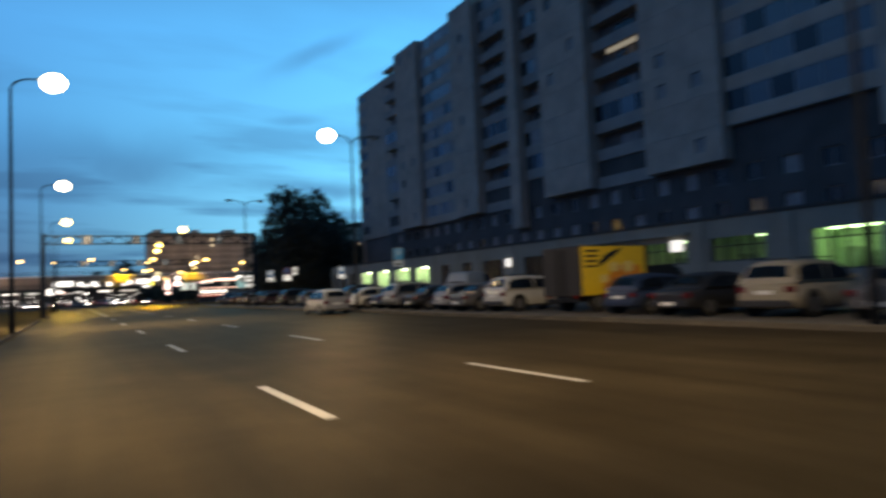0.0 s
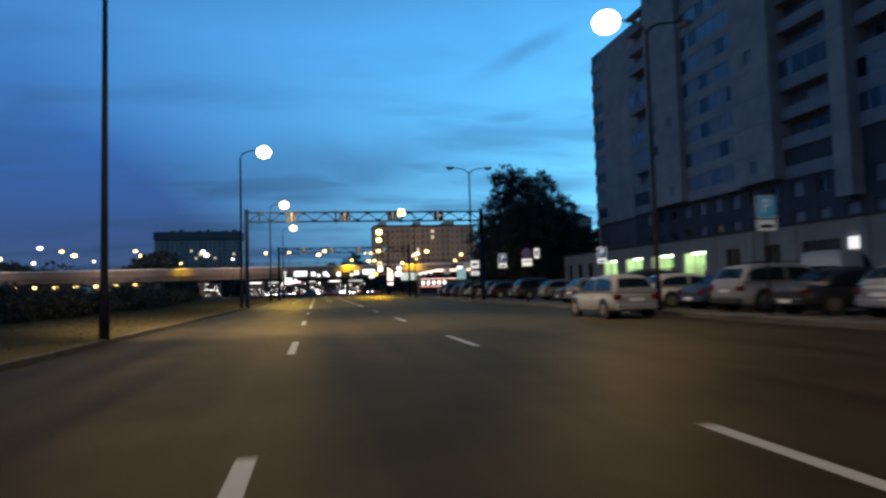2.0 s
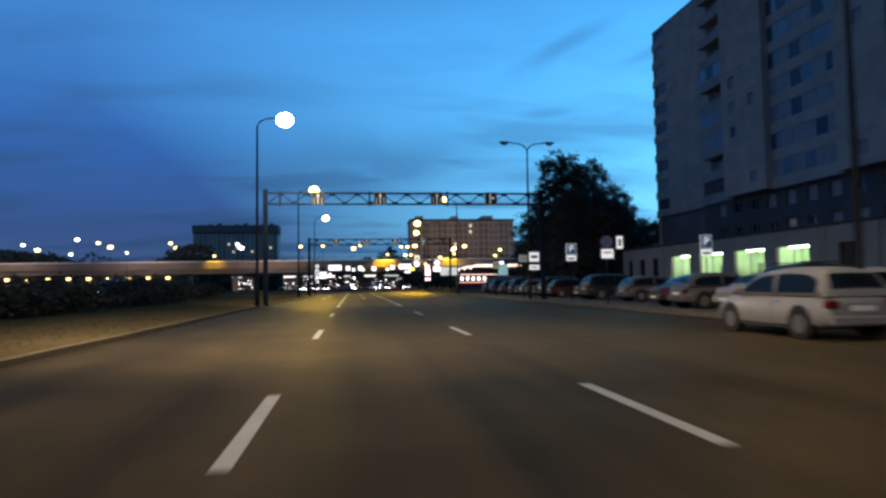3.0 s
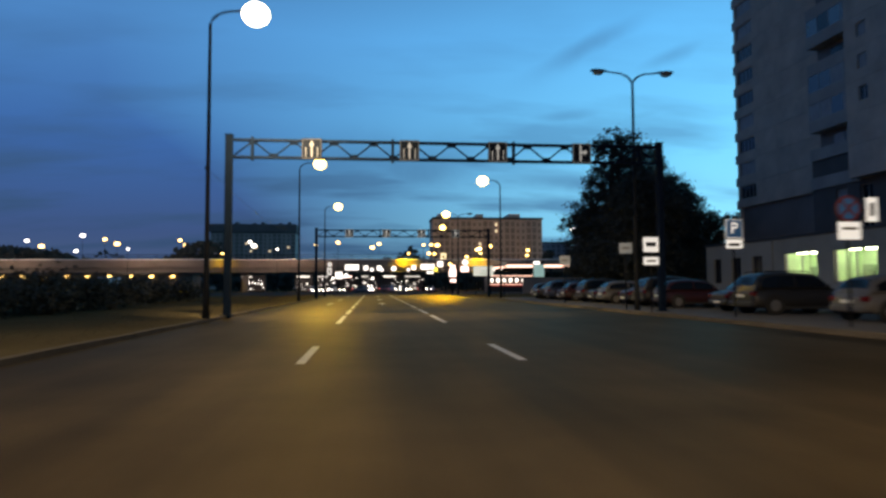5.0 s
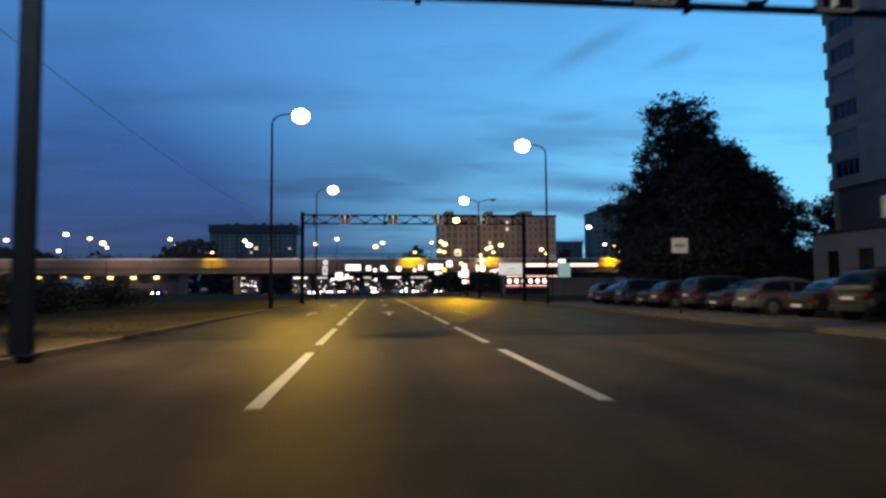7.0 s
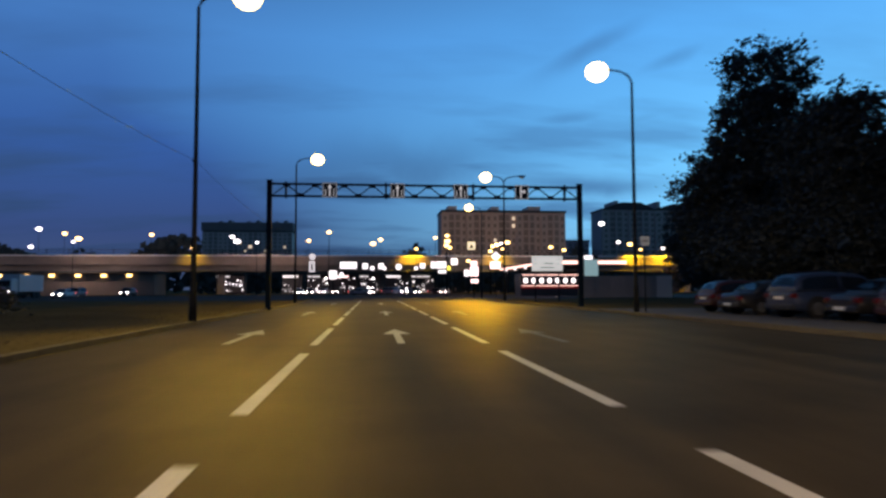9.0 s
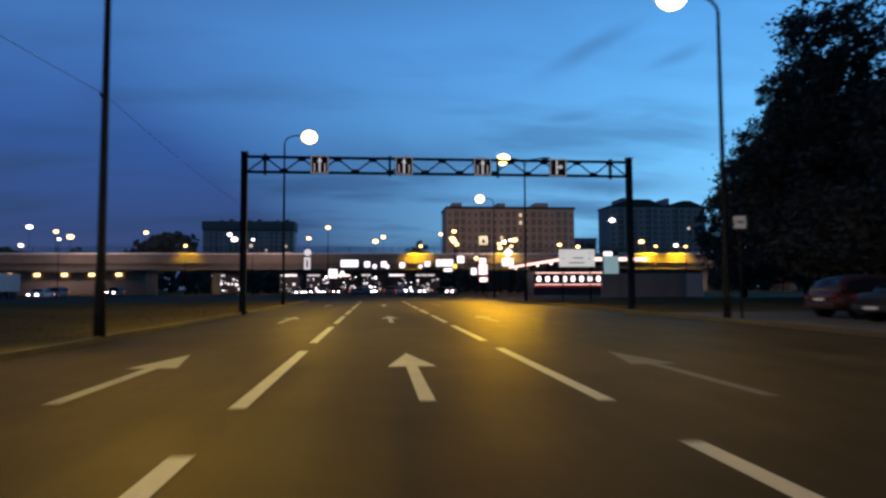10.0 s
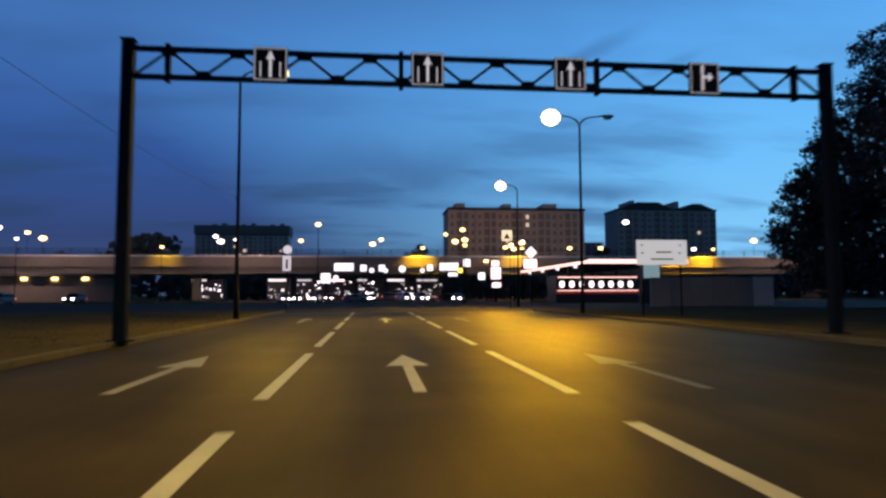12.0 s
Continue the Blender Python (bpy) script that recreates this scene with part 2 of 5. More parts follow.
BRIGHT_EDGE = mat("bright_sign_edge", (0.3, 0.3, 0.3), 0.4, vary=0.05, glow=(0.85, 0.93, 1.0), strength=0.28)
SIGN_BACK = mat("sign_panel_dark", (0.009, 0.014, 0.026), 0.6, vary=0.15)
for m_ in (SIGN_BACK, SIGN_EDGE, SIGN_ARROW, BRIGHT_EDGE, BRIGHT_ARROW):
    m_.node_tree.nodes["Principled BSDF"].inputs["Specular IOR Level"].default_value = 0.04
SIGN_RED = mat("sign_red", (0.16, 0.03, 0.03), 0.4, vary=0.05)
BLACK = mat("black_mark", (0.012, 0.012, 0.012), 0.5, vary=0)
LENS_ON = mat("lamp_lens_lit", (0.9, 0.85, 0.7), 0.3, vary=0, glow=(1.0, 0.88, 0.62), strength=9.0)
LENS_SODIUM = mat("lamp_lens_sodium", (0.9, 0.8, 0.5), 0.3, vary=0, glow=(1.0, 0.74, 0.20), strength=8.0)
LENS_OFF = mat("lamp_lens_dark", (0.25, 0.25, 0.24), 0.2, vary=0)
GLOW_W = mat("far_white_light", (0.9, 0.9, 0.9), 0.3, vary=0, glow=(0.95, 0.97, 1.0), strength=5.0)
GLOW_Y = mat("far_sodium_light", (0.9, 0.8, 0.5), 0.3, vary=0, glow=(1.0, 0.66, 0.22), strength=6.0)
GLOW_R = mat("red_light", (0.6, 0.02, 0.02), 0.3, vary=0, glow=(1.0, 0.16, 0.14), strength=3.0)
TAIL = mat("tail_light_off", (0.11, 0.008, 0.007), 0.2, vary=0)
HEAD_ON = mat("head_light_on", (0.9, 0.9, 0.9), 0.2, vary=0, glow=(1.0, 0.97, 0.9), strength=25.0)
HEAD = mat("head_light_off", (0.5, 0.5, 0.5), 0.12, vary=0, coat=0.5)


def paint(name, c):
    return mat("car_paint_" + name, c, 0.45, 0.1, vary=0.18, scale=3, coat=0.12)


# ---- mesh helpers ----
def link_bm(name, bm, material, parent=None, label=""):
    me = bpy.data.meshes.new(name)
    bm.normal_update()
    bm.to_mesh(me)
    bm.free()
    for m in (material if isinstance(material, (list, tuple)) else [material]):
        me.materials.append(m)
    ob = new(name, me)
    ob.parent = parent
    if label:
        tagged(ob, label)
    return ob


def part(name, bm, material, parent, label=""):
    return link_bm(name, bm, material, parent, label)


def empty(name, x=0.0, y=0.0, z=0.0, rz=0.0, label="", category="", group="", kind=""):
    ob = new(name)
    ob.matrix_basis = pose(x, y, z, 0, 0, rz)
    ob.empty_display_size = 0.2
    return tagged(ob, label, category, group, kind)


def add_box(bm, x0, x1, y0, y1, z0, z1, bevel=0.0, mi=0):
    vs = [bm.verts.new(p) for p in ((x0, y0, z0), (x1, y0, z0), (x1, y1, z0), (x0, y1, z0), (x0, y0, z1), (x1, y0, z1), (x1, y1, z1), (x0, y1, z1))]
    fs = [bm.faces.new([vs[i] for i in q]) for q in ((3, 2, 1, 0), (4, 5, 6, 7), (0, 1, 5, 4), (1, 2, 6, 5), (2, 3, 7, 6), (3, 0, 4, 7))]
    for f in fs:
        f.material_index = mi
    if bevel:
        es = list({e for f in fs for e in f.edges})
        bmesh.ops.bevel(bm, geom=es, offset=bevel, segments=1, affect="EDGES", profile=0.5)
    return bm


def box(x0, x1, y0, y1, z0, z1, bevel=0.0):
    return add_box(bmesh.new(), x0, x1, y0, y1, z0, z1, bevel)


def add_tube(bm, pts, radii, n=10, cap=True, mi=0):
    """A round tube through pts."""
    rings = []
    pts = [Vector(p) for p in pts]
    for i, p in enumerate(pts):
        d = (pts[min(i + 1, len(pts) - 1)] - pts[max(i - 1, 0)]).normalized()
        a = d.cross(Vector((0, 0, 1)) if abs(d.z) < 0.9 else Vector((1, 0, 0))).normalized()
        b = d.cross(a)
        r = radii[i] if isinstance(radii, (list, tuple)) else radii
        rings.append([bm.verts.new(p + (a * math.cos(k * 2 * math.pi / n) + b * math.sin(k * 2 * math.pi / n)) * r) for k in range(n)])
    for r0, r1 in zip(rings, rings[1:]):
        for k in range(n):
            f = bm.faces.new((r0[k], r0[(k + 1) % n], r1[(k + 1) % n], r1[k]))
            f.smooth, f.material_index = True, mi
    if cap:
        bm.faces.new(list(reversed(rings[0]))).material_index = mi
        bm.faces.new(rings[-1]).material_index = mi
    return bm


def tube(pts, radii, n=10):
    return add_tube(bmesh.new(), pts, radii, n)


def prism(poly, t0, t1, axis="y"):
    """A polygon drawn in (x, z) and pushed along y, or in (x, y) and pushed along z."""
    bm = bmesh.new()
    put = (lambda a, b, t: (a, t, b)) if axis == "y" else (lambda a, b, t: (a, b, t))
    A = [bm.verts.new(put(a, b, t0)) for a, b in poly]
    B = [bm.verts.new(put(a, b, t1)) for a, b in poly]
    n = len(poly)
    bm.faces.new(A)
    bm.faces.new(list(reversed(B)))
    for i in range(n):
        bm.faces.new((A[i], B[i], B[(i + 1) % n], A[(i + 1) % n]))
    bmesh.ops.recalc_face_normals(bm, faces=bm.faces)
    return bm


def disc(r, t0, t1, n=24):
    return prism([(r * math.cos(k * 2 * math.pi / n), r * math.sin(k * 2 * math.pi / n)) for k in range(n)], t0, t1)


def share(name, src, parent, m, label=""):
    """One more object on the mesh of src."""
    ob = new(name, src.data)
    ob.parent = parent
    ob.matrix_basis = m
    if label:
        tagged(ob, label)
    return ob


# ---- ground, road, kerbs ----
LEFT, RIGHT = -4.75, 12.7
tagged(link_bm("ground", box(-1500, 1500, -300, 2500, -0.6, -0.06), GRASS), "dark flat ground reaching to the horizon", "ground", kind="structure")
road = tagged(link_bm("road", box(LEFT, RIGHT, -60, 138, -0.5, 0.0), ASPHALT), "worn grey-brown asphalt carriageway with four lanes", "road", kind="structure")
tagged(link_bm("road_junction", box(-160, 120, 138, 205, -0.5, 0.0), FAR_ASPHALT), "wide asphalt junction before the viaduct", "road", kind="structure")
tagged(link_bm("road_opposite", box(-62, -40, -60, 138, -0.5, 0.0), FAR_ASPHALT), "asphalt carriageway beyond the grass strip", "road", kind="structure")
tagged(link_bm("verge_left", box(-40, LEFT - 0.16, -60, 138, -0.5, 0.10), GRASS), "dark rough grass strip beside the road", "grass", kind="structure")
tagged(link_bm("pavement_right", box(RIGHT + 0.16, 35, -60, 104, -0.5, 0.12), PAVING), "dark asphalt parking strip behind the kerb", "pavement", kind="structure")
tagged(link_bm("verge_right", box(RIGHT + 0.16, 60, 104, 138, -0.5, 0.11), GRASS), "dark grass verge under the trees", "grass", kind="structure")

kerb_l = tagged(link_bm("kerb_left", box(LEFT - 0.15, LEFT, -60, 0.0, -0.3, 0.13), KERB), "pale concrete kerb along the grass", "kerb", kind="structure")
kerb_r = tagged(link_bm("kerb_right", box(RIGHT, RIGHT + 0.15, -60, 0.0, -0.3, 0.14), KERB), "pale concrete kerb along the parking strip", "kerb", kind="structure")

# ---- gantries ----
def gantry(name, y, zb, zt, signs, arrow, edge, x0=-4.62, x1=13.68, hw=0.14):
    """Portal sign gantry: two box posts, a lattice beam and four lane boards."""
    g = empty(name, 0, y, 0.0, 0, "dark blue-grey steel lattice gantry with four lane arrow boards", "gantry", "sign gantries")
    for x in (x0, x1):
        post = part("post", box(x - hw, x + hw, -hw, hw, 0.0, zt + 0.12, 0.02), STEEL, g)
        part("base_plate", box(x - 0.24, x + 0.24, -0.24, 0.24, 0.09, 0.15, 0.01), STEEL, post)
        part("cap", box(x - hw - 0.03, x + hw + 0.03, -hw - 0.03, hw + 0.03, zt + 0.123, zt + 0.16, 0.01), STEEL, post)
    a, b = x0 + hw, x1 - hw
    for z in (zb + 0.06, zt - 0.06):
        part("chord", box(a, b, -0.07, 0.07, z - 0.06, z + 0.06, 0.012), STEEL, g)
    n = 22
    step = (b - a) / n
    for i in range(n):
        xa, xb = a + i * step, a + (i + 1) * step
        za, zc = (zb + 0.13, zt - 0.13) if i % 2 == 0 else (zt - 0.13, zb + 0.13)
        part("brace", add_tube(bmesh.new(), [(xa + 0.05, 0, za), (xb - 0.05, 0, zc)], 0.038, 6), STEEL, g)
    for i in range(1, n):
        x = a + i * step
        zt_, up = (zt - 0.12, -1) if i % 2 == 1 else (zb + 0.12, 1)
        part("gusset", prism([(x - 0.22, zt_), (x + 0.22, zt_), (x + 0.12, zt_ + up * 0.12), (x - 0.12, zt_ + up * 0.12)], -0.02, 0.02), STEEL, g)
    for x in (a + 0.8, a + (b - a) * 0.362, a + (b - a) * 0.648, b - 0.8):
        part("splice_plate", box(x - 0.055, x + 0.055, -0.1, 0.1, zb - 0.07, zt + 0.07, 0.01), STEEL, g)
    for i, x in enumerate(signs):
        s = part("sign_board", box(x - 0.42, x + 0.42, -0.2, -0.102, zb - 0.02, zt + 0.02, 0.015), SIGN_BACK, g, "dark lane board with a pale arrow")
        h0, h1 = zb + 0.08, zt - 0.06
        f = bmesh.new()
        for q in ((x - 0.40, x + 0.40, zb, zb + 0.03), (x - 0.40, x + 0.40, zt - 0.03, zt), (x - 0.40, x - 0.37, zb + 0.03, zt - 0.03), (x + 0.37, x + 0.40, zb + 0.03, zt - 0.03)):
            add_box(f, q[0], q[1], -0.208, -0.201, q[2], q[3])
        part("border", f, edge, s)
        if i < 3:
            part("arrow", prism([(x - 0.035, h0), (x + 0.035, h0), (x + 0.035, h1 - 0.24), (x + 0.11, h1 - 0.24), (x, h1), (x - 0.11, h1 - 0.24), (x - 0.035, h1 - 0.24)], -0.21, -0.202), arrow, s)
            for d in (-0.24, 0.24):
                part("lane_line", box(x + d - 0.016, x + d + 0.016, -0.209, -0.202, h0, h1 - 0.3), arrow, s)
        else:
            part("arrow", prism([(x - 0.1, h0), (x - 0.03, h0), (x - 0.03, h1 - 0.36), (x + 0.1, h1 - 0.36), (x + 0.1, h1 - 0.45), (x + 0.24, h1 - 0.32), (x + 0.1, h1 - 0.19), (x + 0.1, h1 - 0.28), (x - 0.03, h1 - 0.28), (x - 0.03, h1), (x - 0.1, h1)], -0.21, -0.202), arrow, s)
    return g


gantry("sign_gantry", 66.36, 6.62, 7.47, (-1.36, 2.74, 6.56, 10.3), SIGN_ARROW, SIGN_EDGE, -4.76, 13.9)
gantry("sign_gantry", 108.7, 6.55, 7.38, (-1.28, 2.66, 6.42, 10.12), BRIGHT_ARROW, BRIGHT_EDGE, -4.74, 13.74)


# ---- street lamps ----
def lamp_head(parent, x, y, z, side, lit, glass=LENS_ON):
    bm = bmesh.new()
    secs = [(0.0, 0.05, 0.05), (0.22, 0.13, 0.11), (0.5, 0.17, 0.13), (0.75, 0.13, 0.10), (0.85, 0.03, 0.03)]
    rings = []
    for d, wy, hz in secs:
        rings.append([bm.verts.new((x + side * d, y + wy * math.cos(k * math.pi / 4), z + 0.02 * d + hz * 0.6 * math.sin(k * math.pi / 4))) for k in range(8)])
    for r0, r1 in zip(rings, rings[1:]):
        for k in range(8):
            bm.faces.new((r0[k], r0[(k + 1) % 8], r1[(k + 1) % 8], r1[k])).smooth = True
    bm.faces.new(rings[0])
    bm.faces.new(rings[-1])
    bmesh.ops.recalc_face_normals(bm, faces=bm.faces)
    h = part("lamp_head", bm, GALV, parent, "lit lamp head" if lit else "unlit lamp head")
    # a lit lens is swollen past its true size to stand for glare
    lens = bmesh.new()
    bmesh.ops.create_uvsphere(lens, u_segments=32, v_segments=20, radius=1.0)
    for v in lens.verts:
        v.co = Vector((x + side * 0.46 + v.co.x * (0.52 if lit else 0.26), y + v.co.y * (0.42 if lit else 0.2), z - (0.16 if lit else 0.08) + v.co.z * (0.44 if lit else 0.12)))
    for f in lens.faces:
        f.smooth = True
    part("lens", lens, glass if lit else LENS_OFF, h, "glowing lens enlarged for glare" if lit else "dark lens")
    return h


def street_lamp(x, y, arms, top=10.7, light=None, cone=125.0, lean=26.0, lobes=((0.0, 1.0),)):
    """A tapered pole with one or two curved arms. arms: (side, lit)."""
    two = len(arms) == 2
    o = empty("street_lamp", x, y, 0.1 if y < 138 else 0.0, 0, "tall grey steel street lamp with %s" % ("two curved arms" if two else "one curved arm"), "street lamp", "street lamps along the road")
    part("pole", tube([(0, 0, 0), (0, 0, 1.2), (0, 0, 1.25), (0, 0, top - 0.1)], [0.13, 0.115, 0.095, 0.055], 12), GALV, o)
    part("door", box(-0.06, 0.06, -0.135, -0.1, 0.5, 0.95, 0.01), GALV, o)
    for side, lit in arms:
        pts = []
        for i in range(9):
            a = i / 8 * math.pi / 2
            pts.append((side * 0.85 * (1 - math.cos(a)), 0, top - 0.1 - 0.05 + 0.6 * math.sin(a)))
        pts.append((side * 1.25, 0, top + 0.50))
        part("arm", tube(pts, [0.05] * 5 + [0.04] * 5, 8), GALV, o)
        lamp_head(o, side * 1.2, 0, top + 0.52, side, lit, LENS_SODIUM if light and light[1] is not WARM else LENS_ON)
        if lit and light:
            for along, share_ in lobes:
                lamp_light("street_light", x + side * 1.66, y, top - 0.2, light[0] * share_, light[1], 0.14, cone, side * lean, along)
    return o


LW, RW = 7000.0, 7000.0
for y in (2.2, 32.4, 63.3, 93.4, 122.6):
    street_lamp(-4.85, y, [(1, True)], 11.05, light=(LW * {2.2: 1.3, 32.4: 2.0, 63.3: 1.55, 93.4: 1.2}.get(y, 0.75), WARM if y < 80 else AMBER), cone=104.0 if y < 80 else 98.0, lean=24.0, lobes=((-44.0, 0.08) if y < 80 else (-38.0, 0.6), (5.0, 0.14 if y < 80 else 0.07), (40.0 if y < 80 else 28.0, 0.85 if y < 80 else 0.6)))
street_lamp(13.3, 6.1, [(-1, True), (1, False)], 10.8, light=(RW * 0.10, WARM), cone=120.0, lean=20.0, lobes=((-20.0, 1.0),))
street_lamp(13.3, 37.2, [(-1, True), (1, False)], 10.8, light=(RW * 0.15, WARM), cone=116.0, lean=12.0, lobes=((-48.0, 1.0),))
street_lamp(13.35, 67.8, [(-1, False), (1, False)])
street_lamp(13.15, 98.95, [(-1, True)], light=(RW * 0.12, SODIUM), cone=84.0, lean=24.0, lobes=((-24.0, 1.0),))
street_lamp(12.9, 127.6, [(-1, True), (1, False)], light=(RW * 2.7, SODIUM), cone=92.0, lean=32.0, lobes=((-34.0, 1.0),))
street_lamp(15.36, 154.7, [(-1, True)], 11.45, light=(RW * 2.7, SODIUM), cone=92.0, lean=32.0, lobes=((-34.0, 1.0),))


def cable(y0, y1, z=5.65, sag=0.55):
    """A service cable slung between two of the poles beside the grass strip."""
    pts = [(0, (y1 - y0) * k / 12, -4 * sag * (k / 12) * (1 - k / 12)) for k in range(13)]
    o = empty("overhead_cable", -4.86, y0, z, 0, "thin dark cable slung between two street lamps", "cable", "cables between the lamps")
    part("wire", tube(pts, 0.006, 5), PLASTIC, o)
    for yy in (0.0, y1 - y0):
        part("clamp", box(-0.10, 0.02, yy - 0.05, yy + 0.05, -0.05, 0.05, 0.01), GALV, o)


for ya, yb in ((63.3, 93.4), (93.4, 122.6)):
    cable(ya, yb)


# ---- cars ----
def loft(secs, n_smooth=True):
    """secs: rings of points, all alike in length; skinned and capped."""
    bm = bmesh.new()
    rings = [[bm.verts.new(p) for p in s] for s in secs]
    n = len(rings[0])
    for r0, r1 in zip(rings, rings[1:]):
        for k in range(n):
            f = bm.faces.new((r0[k], r0[(k + 1) % n], r1[(k + 1) % n], r1[k]))
            f.smooth = n_smooth
    bm.faces.new(list(reversed(rings[0])))
    bm.faces.new(rings[-1])
    bmesh.ops.recalc_face_normals(bm, faces=bm.faces)
    return bm


KINDS = {
    # length, half width, belt, roof, bonnet, cabin (rear base, rear top, front top, front base) as shares of the length
    "hatchback": (4.0, 0.86, 0.90, 1.42, 0.88, (0.03, 0.13, 0.58, 0.74)),
    "suv": (4.5, 0.92, 1.00, 1.61, 1.00, (0.02, 0.09, 0.60, 0.74)),
    "carrier": (4.0, 0.86, 0.93, 1.50, 0.91, (0.015, 0.09, 0.56, 0.77)),
    "sedan": (4.6, 0.88, 0.88, 1.38, 0.88, (0.13, 0.28, 0.60, 0.75)),
    "van": (4.9, 0.98, 1.2, 2.26, 1.15, (0.01, 0.03, 0.70, 0.84)),
}


def car(kind, color, label, x, y, rz=0.0, z=0.12, lights="off", group="parked cars"):
    """A car whose tail is at y = 0 and whose nose points along +y before it is turned."""
    Lc, hw, belt, roof, bon, cab = KINDS[kind]
    P = paint(*color)
    c = empty("car", x, y, z, rz, label, "car", group)
    r0, r1, f1, f0 = [k * Lc for k in cab]
    wr = 0.35 if kind in ("suv", "van") else 0.31
    # lower body: rounded tail and nose, falling bonnet
    st = [(0.0, hw - 0.20, 0.46, belt - 0.20), (0.012, hw - 0.10, 0.36, belt - 0.10), (0.04, hw - 0.04, 0.28, belt - 0.03), (0.14, hw, 0.23, belt), (0.45, hw + 0.01, 0.21, belt - 0.02), (cab[3] - 0.03, hw, 0.22, belt - 0.01), (cab[3] + 0.03, hw, 0.22, bon), (0.86, hw - 0.02, 0.23, bon - 0.06), (0.93, hw - 0.07, 0.25, bon - 0.14), (0.975, hw - 0.15, 0.29, bon - 0.26), (1.0, hw - 0.30, 0.40, bon - 0.38)]

    def ring(yy, w, z0, z1):
        m = z0 + (z1 - z0) * 0.62
        half = [(w - 0.10, z0), (w - 0.02, z0 + 0.07), (w, z0 + (z1 - z0) * 0.35), (w, m), (w - 0.035, m + 0.05), (w - 0.06, z1 - 0.08), (w - 0.15, z1 - 0.015), (w - 0.40, z1 + 0.012)]
        return [(a, yy, b) for a, b in half] + [(-a, yy, b) for a, b in reversed(half)]
    part("body", loft([ring(s * Lc, w, a, b) for s, w, a, b in st]), P, c)
    # cabin: a smooth roof line from tail to windscreen
    ctrl_y = [r0, r0 * 0.45 + r1 * 0.55, r1, r1 + 0.25 * (f1 - r1), (r1 + f1) / 2 + 0.1, f1, f1 * 0.5 + f0 * 0.5, f0]
    ctrl_z = [belt - 0.04, belt + 0.60 * (roof - belt), roof - 0.09, roof - 0.015, roof, roof - 0.06, belt + 0.50 * (roof - belt) + 0.02, belt - 0.04]
    N = 25
    ys = [r0 + (f0 - r0) * i / (N - 1) for i in range(N)]
    raw = list(np.interp(ys, ctrl_y, ctrl_z))
    zz = [raw[0]] + [(raw[i - 1] + 2 * raw[i] + raw[i + 1]) / 4 for i in range(1, N - 1)] + [raw[-1]]

    def wide(v):
        return hw - 0.06 - 0.17 * max(0.0, (v - belt)) / (roof - belt)
    rings = []
    for yy, v in zip(ys, zz):
        w0, w1 = hw - 0.06, wide(v)
        lo = belt - 0.05
        half = [(w0, lo), (w0 - (w0 - w1) * 0.5, lo + (v - lo) * 0.5), (w1, max(lo, v - 0.09)), (w1 - 0.06, max(lo, v - 0.03)), (w1 - 0.20, v), (w1 * 0.4, v + 0.015)]
        rings.append([(a, yy, b) for a, b in half] + [(-a, yy, b) for a, b in reversed(half)])
    part("cabin", loft(rings), P, c)

    def strip(name, cols):
        """A glass skin through columns of points (each from bottom to top)."""
        bm = bmesh.new()
        V = [[bm.verts.new(p) for p in col] for col in cols]
        for a, b in zip(V, V[1:]):
            for k in range(len(a) - 1):
                bm.faces.new((a[k], b[k], b[k + 1], a[k + 1])).smooth = True
        bmesh.ops.solidify(bm, geom=bm.faces[:], thickness=0.012)
        bmesh.ops.recalc_face_normals(bm, faces=bm.faces)
        part(name, bm, GLASS, c, "dark glass")

    def zat(v):
        return float(np.interp(v, ys, zz))
    for s in (1, -1):
        a0, a1 = r0 + 0.16 * (r1 - r0) + 0.22, f0 - 0.30
        cut = r0 + 0.52 * (f0 - r0)
        spans = [(cut + 0.05, a1), (a0, cut - 0.05)]
        if kind == "van":
            spans = [(f1 - 0.6, a1)]
        for u0, u1 in spans:
            cols = []
            for i in range(7):
                yy = u0 + (u1 - u0) * i / 6
                v = zat(yy)
                lo, hi = belt + 0.03, max(belt + 0.06, v - 0.13)
                w0, w1 = hw - 0.06, wide(v)
                wl = w0 - (w0 - w1) * (lo - belt + 0.05) / (v - belt + 0.05)
                wh = w0 - (w0 - w1) * (hi - belt + 0.05) / (v - belt + 0.05)
                cols.append([(s * (wl + 0.014), yy, lo), (s * (wh + 0.02), yy, hi)])
            strip("side_window", cols)
        part("door_seam", box(s * (hw + 0.006) - 0.006, s * (hw + 0.006) + 0.006, cut - 0.006, cut + 0.006, 0.34, belt - 0.16), BLACK, c)
        part("door_handle", box(s * (hw - 0.01) - 0.025, s * (hw - 0.01) + 0.025, cut - 0.24, cut - 0.08, belt - 0.17, belt - 0.13, 0.008), P, c)
        part("sill", box(s * (hw - 0.03) - 0.02, s * (hw - 0.03) + 0.035, 0.28 * Lc, 0.70 * Lc, 0.20, 0.30, 0.015), PLASTIC, c)
        part("mirror", box(min(s * (hw - 0.05), s * (hw + 0.17)), max(s * (hw - 0.05), s * (hw + 0.17)), f0 - 0.42, f0 - 0.30, belt, belt + 0.14, 0.035), P, c)
        part("tail_light", box(s * (hw - 0.20) - 0.13, s * (hw - 0.20) + 0.13, -0.012, 0.16, belt - 0.30, belt - 0.12, 0.03), GLOW_R if lights == "on" else TAIL, c)
        part("head_light", box(s * (hw - 0.36) - 0.17, s * (hw - 0.36) + 0.17, Lc * 0.945, Lc * 0.99, bon - 0.40, bon - 0.25, 0.03), HEAD_ON if lights == "on" else HEAD, c)
